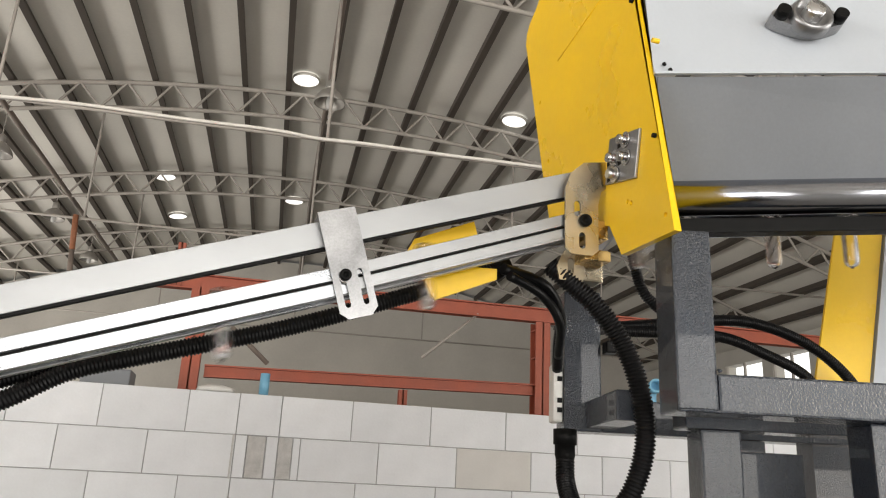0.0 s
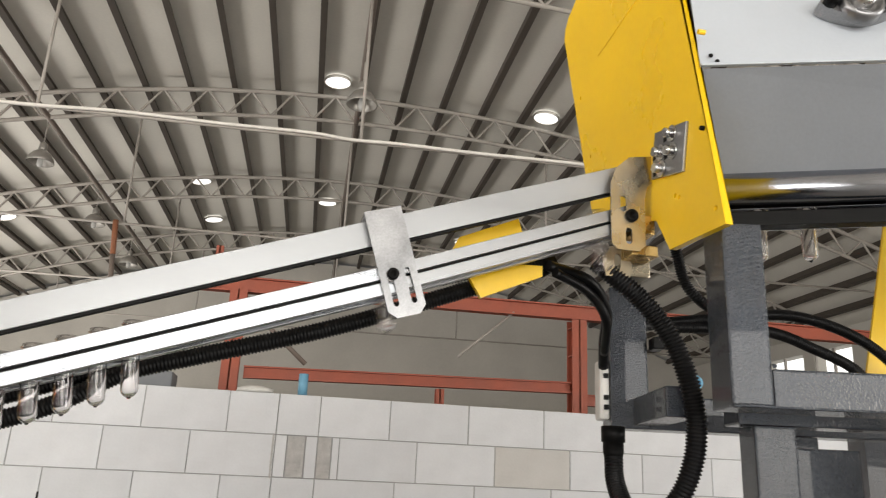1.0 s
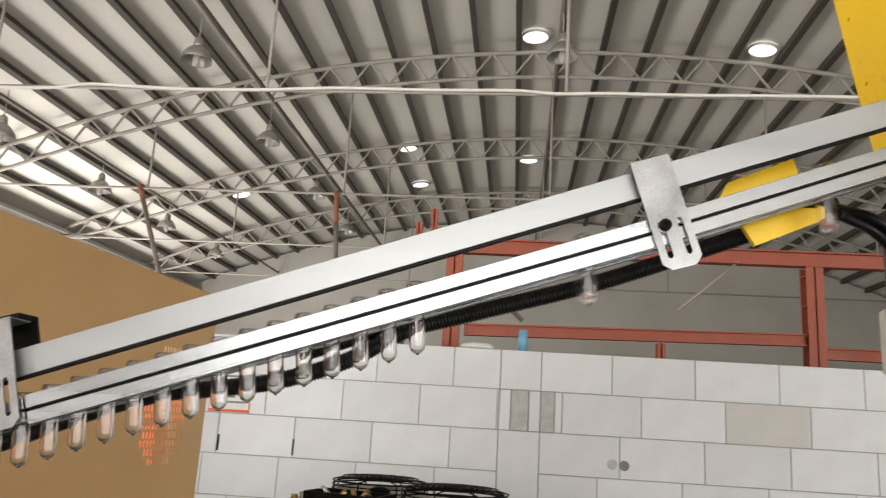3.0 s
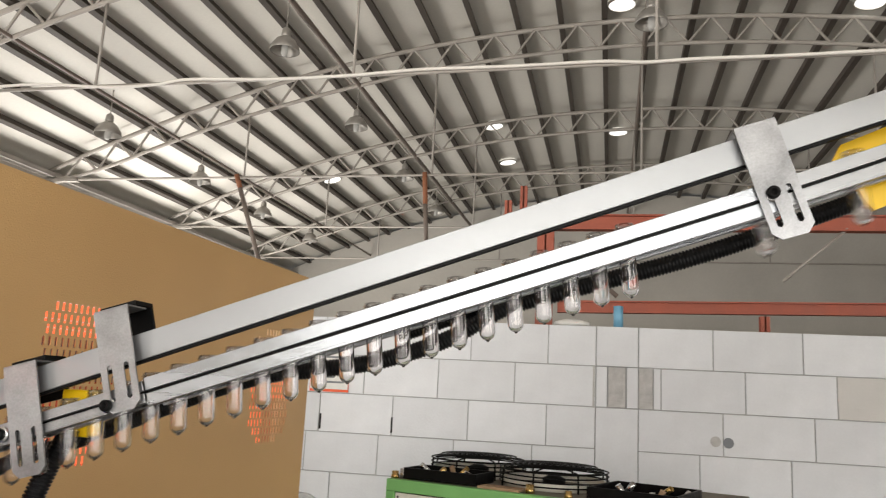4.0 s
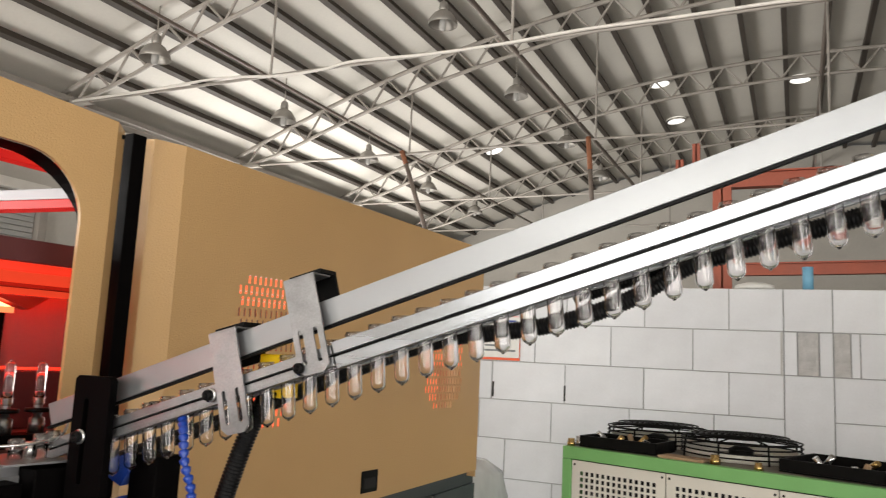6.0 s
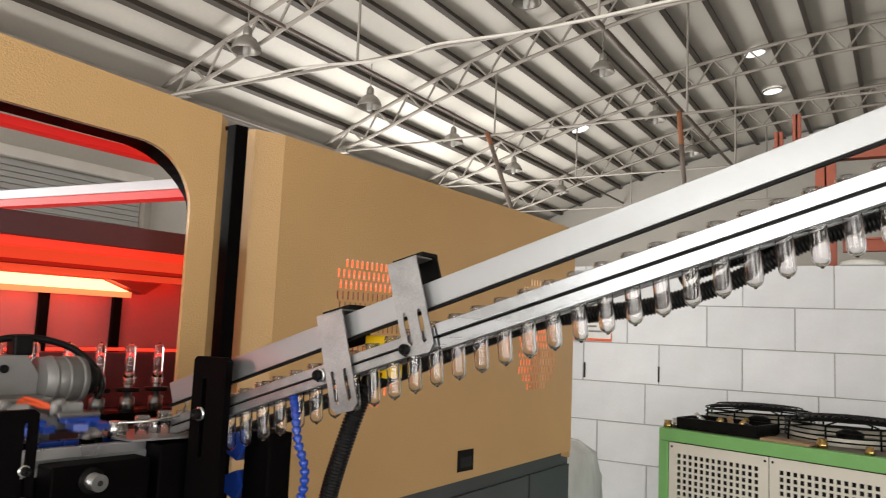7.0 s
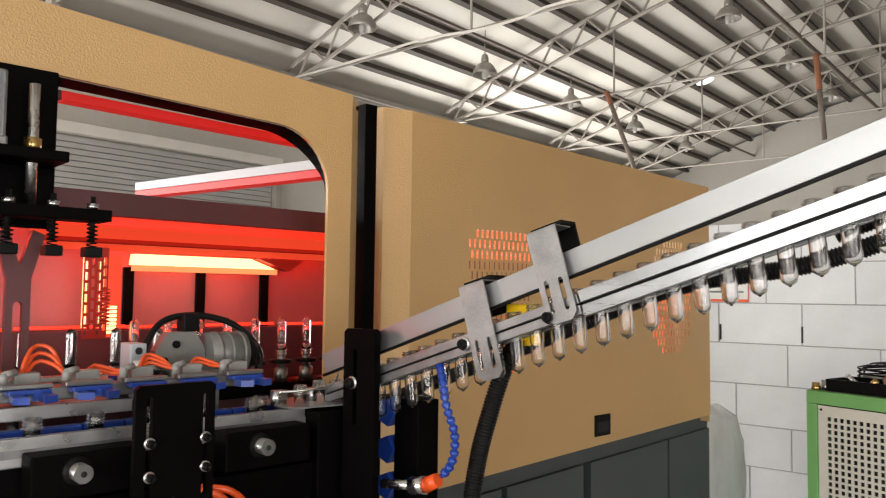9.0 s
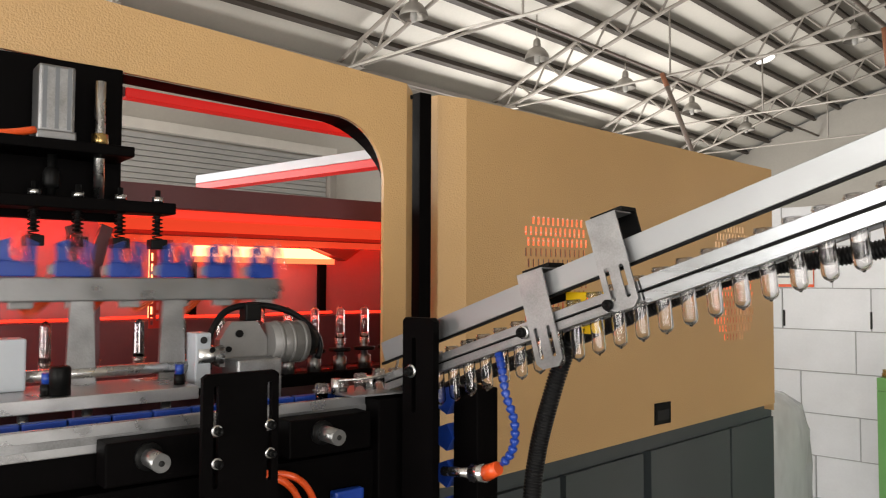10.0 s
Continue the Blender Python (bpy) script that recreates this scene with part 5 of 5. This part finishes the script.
for x in (-0.16, 0.03):
    part("swing_arm", plate(B(), [(x - 0.03, 0.03), (x + 0.03, 0.03), (x + 0.022, -0.165), (x - 0.022, -0.165)], 0.014, Matrix.Translation((0, 0, -0.007))), GALV, arm_root)
part("gripper_bar", box(B(), -0.42, 0.29, -0.2, -0.15, -0.012, 0.012, 0.003), MIDMETAL, arm_root, "milled aluminium gripper bar")
for i, x in enumerate(GX):
    g = part("gripper", box(B(), x - 0.036, x + 0.036, -0.235, -0.201, 0.004, 0.014, 0.003), BLUE, arm_root, "blue plastic gripper jaws")
    j = B()
    for s in (-1, 1):
        plate(j, [(x + s * 0.034, -0.235), (x + s * 0.036, -0.27), (x + s * 0.012, -0.28), (x + s * 0.0145, -0.257), (x + s * 0.013, -0.24), (x + s * 0.004, -0.233)], 0.013, Matrix.Translation((0, 0, -0.006)))
    part("jaw", j, BLUE, g)
    part("jaw_slide", box(B(), x - 0.046, x + 0.04, -0.227, -0.205, 0.0145, 0.023, 0.002), MIDMETAL, g)
    part("air_cylinder", box(B(), x - 0.01, x + 0.035, -0.165, -0.135, 0.0125, 0.037, 0.004), FITTING, g)
    part("elbow_fitting", lathe(B(), [(0, 0), (0.008, 0), (0.008, 0.022), (0.006, 0.028), (0, 0.028)], 12, pose(x - 0.03, -0.175, 0.012)), FITTING, g)
    part("elbow_fitting", rod(B(), (x - 0.03, -0.175, 0.036), (x - 0.008, -0.165, 0.04), 0.007, segs=10), FITTING, g)
    if i < 5:
        for k in range(3 if i in (1, 3, 4) else 2):
            h = (0.03, 0.034, 0.026, 0.048, 0.05)[i] + (0.014 if i > 2 else 0.008) * k
            part("air_tube", hose(B(), [(x - 0.03, -0.175 + 0.008 * k, 0.03), (x - 0.045, -0.155 + 0.01 * k, h), (x - 0.07, -0.135 + 0.008 * k, h + 0.008), (x - 0.092, -0.145, max(h - 0.012, 0.03)), (x - 0.105, -0.155, 0.03)], 0.004, 7), ORANGE, g)
part("end_bolt", rod(B(), (0.29, -0.175, 0), (0.297, -0.175, 0), 0.008, segs=8), BLACK, arm_root)

# ---- press head ----
press = root("spring_press", MM, "black press head with four spring plungers", "press head")
part("press_plate", box(B(), -1.45, -0.777, -0.14, -0.06, 1.745, 1.77, 0.003), BLACKPAINT, press)
for u in (-0.805, -0.885, -0.970, -1.053, -1.14, -1.22):
    pl = part("plunger_rod", rod(B(), (u, -0.1, 1.70), (u, -0.1, 1.80), 0.006, segs=10), BLACK, press)
    part("plunger_pad", box(B(), u - 0.018, u + 0.018, -0.118, -0.082, 1.668, 1.69, 0.003), BLACK, pl)
    part("lock_nut", rod(B(), (u, -0.1, 1.7705), (u, -0.1, 1.785), 0.013, segs=6), STEEL, pl)
    part("spring", hose(B(), [(u + 0.011 * math.cos(a), -0.1 + 0.011 * math.sin(a), 1.691 + 0.053 * a / (12 * math.pi)) for a in (math.pi * i / 3 for i in range(37))], 0.0018, 5), BLACK, pl)
for u in (-0.925, -1.30):
    part("guide_rod", rod(B(), (u, -0.08, 1.77), (u, -0.08, 2.03), 0.011, segs=16), STEEL, press)
part("drive_rod", rod(B(), (-1.02, -0.09, 1.77), (-1.02, -0.09, 1.86), 0.009, segs=12), BLACK, press)
part("float_joint", lathe(B(), [(0, 0), (0.014, 0), (0.017, 0.008), (0.017, 0.03), (0.013, 0.04), (0.008, 0.044), (0, 0.044)], 16, pose(-1.02, -0.09, 1.79)), BLACK, press)
gantry = root("press_gantry", MM, "black gantry plates with an air cylinder above the press", "gantry")
part("gantry_back", box(B(), -1.5, -0.862, -0.02, 0.0, 1.73, 2.08, 0.003), BLACKPAINT, gantry)
part("gantry_shelf", box(B(), -1.5, -0.871, -0.15, -0.021, 1.862, 1.884, 0.003), BLACKPAINT, gantry)
part("air_cylinder", box(B(), -1.055, -0.985, -0.125, -0.06, 1.90, 2.04, 0.006), GALV, gantry, "clear anodised air cylinder")
# flat grey strips paint the shade of the cylinder's grooves
for u in (-1.043, -1.02, -0.997):
    part("profile_groove", box(B(), u - 0.004, u + 0.004, -0.1262, -0.1252, 1.908, 2.035), MIDGREY, gantry)
part("cylinder_cap", box(B(), -1.058, -0.982, -0.128, -0.057, 1.8845, 1.905, 0.004), MIDMETAL, gantry)
part("rod_bush", lathe(B(), [(0.0115, 0), (0.017, 0), (0.017, 0.03), (0.0115, 0.03)], 16, pose(-0.925, -0.08, 1.885)), BRASS, gantry)
part("air_hose", hose(B(), [(-1.06, -0.13, 1.90), (-1.12, -0.14, 1.885), (-1.25, -0.14, 1.87)], 0.008, 8), ORANGE, gantry)
part("fork_post", plate(B(), [(-0.935, 1.25), (-0.885, 1.25), (-0.885, 1.62), (-0.86, 1.72), (-0.885, 1.73), (-0.91, 1.65), (-0.935, 1.73), (-0.96, 1.72), (-0.935, 1.62)], 0.02, Matrix.Translation((0, 0.06, 0)) @ XZ, [slot(-0.91, 1.47, 0.02, 0.2)]), DARKRED, gantry)

# ---- blocks of the partition wall ----
def block_piece(x0, x1, z0, z1, proud, mat_=BLOCK):
    key = (round(x1 - x0, 3), round(z1 - z0, 3), mat_.name)
    if key not in block_cache:
        bm = B()
        w, h = x1 - x0, z1 - z0
        box(bm, 0.003, w - 0.003, -0.0, 0.0055, 0.003, h - 0.003)
        c = [v for v in bm.verts if v.co.y < 0.001]
        for v in c:
            v.co.x += 0.002 if v.co.x < w / 2 else -0.002
            v.co.z += 0.002 if v.co.z < h / 2 else -0.002
        me = bpy.data.meshes.new("block")
        bmesh.ops.recalc_face_normals(bm, faces=bm.faces)
        bm.to_mesh(me), bm.free()
        me.materials.append(mat_)
        block_cache[key] = me
    ob = new("block", block_cache[key])
    ob.location = (x0, WY - proud, z0)
    ob.parent = wall


block_cache = {}
random.seed(11)
COL0, COL1 = -0.18, 0.12
for r in range(8):
    z1 = WT - r * CH
    z0 = max(z1 - CH, 0.0)
    if z1 - z0 < 0.05:
        continue
    right = [COL1, 0.637 + 0.06 * (r == 2)] if r % 2 == 0 else ([COL1, 0.224, 0.278, 0.85] if r == 1 else [COL1, 0.538])
    x = right[-1]
    while x < 6.0:
        x += 0.6
        right.append(min(x, 6.2))
    left = [COL0, (-0.528, -0.768, -0.53, -0.628, -0.41, -0.61, -0.32, -0.62)[r]]
    x = left[-1]
    while x > -3.3:
        x -= 0.5745
        left.append(max(x, -3.4))
    for a, b in list(zip(right, right[1:])) + [(b, a) for a, b in zip(left, left[1:])]:
        if b - a > 0.02:
            mt = GREYBLOCK if r == 1 and abs(a - 1.45) < 0.02 else PATCH if r == 1 and a == COL1 else BLOCK
            block_piece(a, b, z0, z1, random.uniform(-0.001, 0.0025), mt)
    if r == 0:
        block_piece(COL0, COL1, z0, z1, 0.006)
    elif r == 2:
        block_piece(COL0, COL1, 0.0, z1, 0.006)
    elif r == 1:
        block_piece(COL0, COL0 + 0.083, z0, z1, 0.004)
        block_piece(COL0 + 0.085, COL0 + 0.213, z0, z1, 0.002, PATCH)
        block_piece(COL0 + 0.216, COL1, z0, z1, 0.005)
for x, z, mt in ((0.645, 1.365, PATCH), (0.73, 1.36, MIDGREY)):
    tagged(part("wall_stain", lathe(B(), [(0, 0.0008), (0.022, 0.0008), (0.036, 0.0)], 18, pose(x, WY - 0.0045, z, 90, 0, 0)), mt, wall), "dark smudge")
for x, z0, z1 in ((-1.68, 1.285, 1.40), (-2.243, 1.285, 1.40), (COL0 - 0.015, 1.55, 1.85), (COL0 + 0.2, 1.62, 1.80)):
    part("open_joint", box(B(), x - 0.006, x + 0.008, WY - 0.0035, WY + 0.001, z0, z1), HOLE if x < -1 else PATCH, wall)


# ---- what moves ----
RELEASE = [1.61, 3.74, 5.87, 8.0]
SWING = [1.36, 3.49, 5.62, 7.75, 9.88]


def ease(x):
    x = min(max(x, 0.0), 1.0)
    return x * x * (3 - 2 * x)


def swing_angle(t):
    """0 over the gutter, -180 over the mandrel chain."""
    a = 0.0
    for s in SWING:
        a -= 180 * ease((t - s) / 0.24)
        a += 180 * ease((t - s - 0.90) / 0.24)
    return a


def lift(t):
    """How far the arm stands above its gripping height; it dips to take the preforms and lifts them out of the gutter."""
    d = 0.05
    for s in [SWING[0] - 2.13] + SWING:
        d -= 0.05 * (ease((t - s - 1.30) / 0.15) - ease((t - s - 1.65) / 0.15))
    return d


def shaft_out(t):
    return sum(0.032 * (ease((t - s + 0.45) / 0.15) - ease((t - s - 0.15) / 0.15)) for s in SWING)


def chute_pose(x):
    return pose(x, RY + 0.031, rail_top(x) - 0.009, 0, -6, 0) if x > STOP - 0.001 else None


def gutter_pose(i):
    """i from 0 (chute foot) to 6 (far end of the gutter)."""
    ua, va = -0.362, 0.40
    k = min(i, 1.0)
    u = ua + (-0.55 - ua) * k - 0.1065 * max(i - 1, 0)
    v = va + (0.36 - va) * k
    z = rail_top(STOP) + (1.353 - rail_top(STOP)) * k
    return MM @ pose(u, -v, z)


def queue_shift(k, t):
    return sum(6 * ease((t - r - 0.008 * max(k, 0)) / 0.45) for r in RELEASE)


def preform_pose(n, t):
    if n < N0:
        k, land = n, -1.0
    else:
        land = LAND[n - N0]
        k = N0 + (n - N0)
    i = k - queue_shift(k, t)
    if t < land:
        slot_x = STOP + PITCH * (k - queue_shift(k, land))
        x = slot_x + 1.1 * (land - t)
        if x > 0.42:
            late = (x - 0.42) / 1.1
            d = 0.42 * late
            p = FM @ Vector((0.02 + d, 0.17, 2.085 + 0.07 * d))
            if d > 0.9:
                p = FM @ Vector((0.92, 0.17, 2.15))
            return Matrix.Translation(p)
        return chute_pose(x)
    if i >= 0:
        return chute_pose(STOP + PITCH * i)
    # taken into the gutter, then swung over to the mandrels and carried off by the chain
    rank = None
    taken = 0
    for r in RELEASE:
        taken += 6
        if k < taken:
            rank = (r, k - (taken - 6))
            break
    r, pos = rank
    swing = next((s for s in SWING if s > r + 0.9), None)
    home = 6 - pos
    here = gutter_pose(max(min(-i, home), 0.0))
    if swing is None or t <= swing:
        up = 0.05 * ease((t - swing + 0.48) / 0.15) if swing else 0
        return Matrix.Translation((0, 0, up)) @ here
    base = MM @ AX
    turn = pose(0, 0, 0, -180 * ease((t - swing) / 0.24), 0, 0)
    rel = base.inverted() @ Matrix.Translation((0, 0, 0.05)) @ gutter_pose(home)
    return base @ turn @ rel


def chain_shift(t):
    return sum(CHAIN * 2 * ease((t - s) / 0.3) for s in (2.95, 5.08, 7.21, 9.36))


def motions():
    for n, ob in enumerate(queued):
        walk(ob, [(0, gutter_pose(0.22 + 0.23 * n)), (10, gutter_pose(0.22 + 0.23 * n))])
    steps = [i / 10 for i in range(101)]
    for n, ob in enumerate(preforms):
        walk(ob, [(t, preform_pose(n, t)) for t in steps])
    for n, (a, b) in enumerate(zip(mandrels, riders)):
        for ob, m in ((a, Matrix()), (b, pose(0, 0, 0.0, 180, 0, 0))):
            walk(ob, [(t, MM @ pose(-0.87 + CHAIN * (n - 3) + chain_shift(t), 0.15, 1.428) @ m) for t in steps])
    fine = [i / 30 for i in range(301)]
    keep = [t for i, t in enumerate(fine) if i in (0, 300) or abs(swing_angle(fine[max(i - 1, 0)]) - swing_angle(fine[min(i + 1, 300)])) > 0.01 or abs(lift(fine[max(i - 1, 0)]) - lift(fine[min(i + 1, 300)])) > 0.0003]
    walk(arm_root, [(t, MM @ Matrix.Translation((0, 0, lift(t) - 0.05)) @ AX @ pose(0, 0, 0, swing_angle(t), 0, 0)) for t in keep])
    for ob in shafts:
        walk(ob, [(t, pose(0, -shaft_out(t), 0)) for t in steps])
    drop = []
    for t in steps:
        d = sum(0.105 * (ease((t - r - 0.03) / 0.35) - ease((t - r - 0.55) / 0.2)) for r in (1.6, 3.73, 5.86, 7.99))
        drop.append((t, MM @ pose(0, 0, -d)))
    walk(press, drop)


motions()
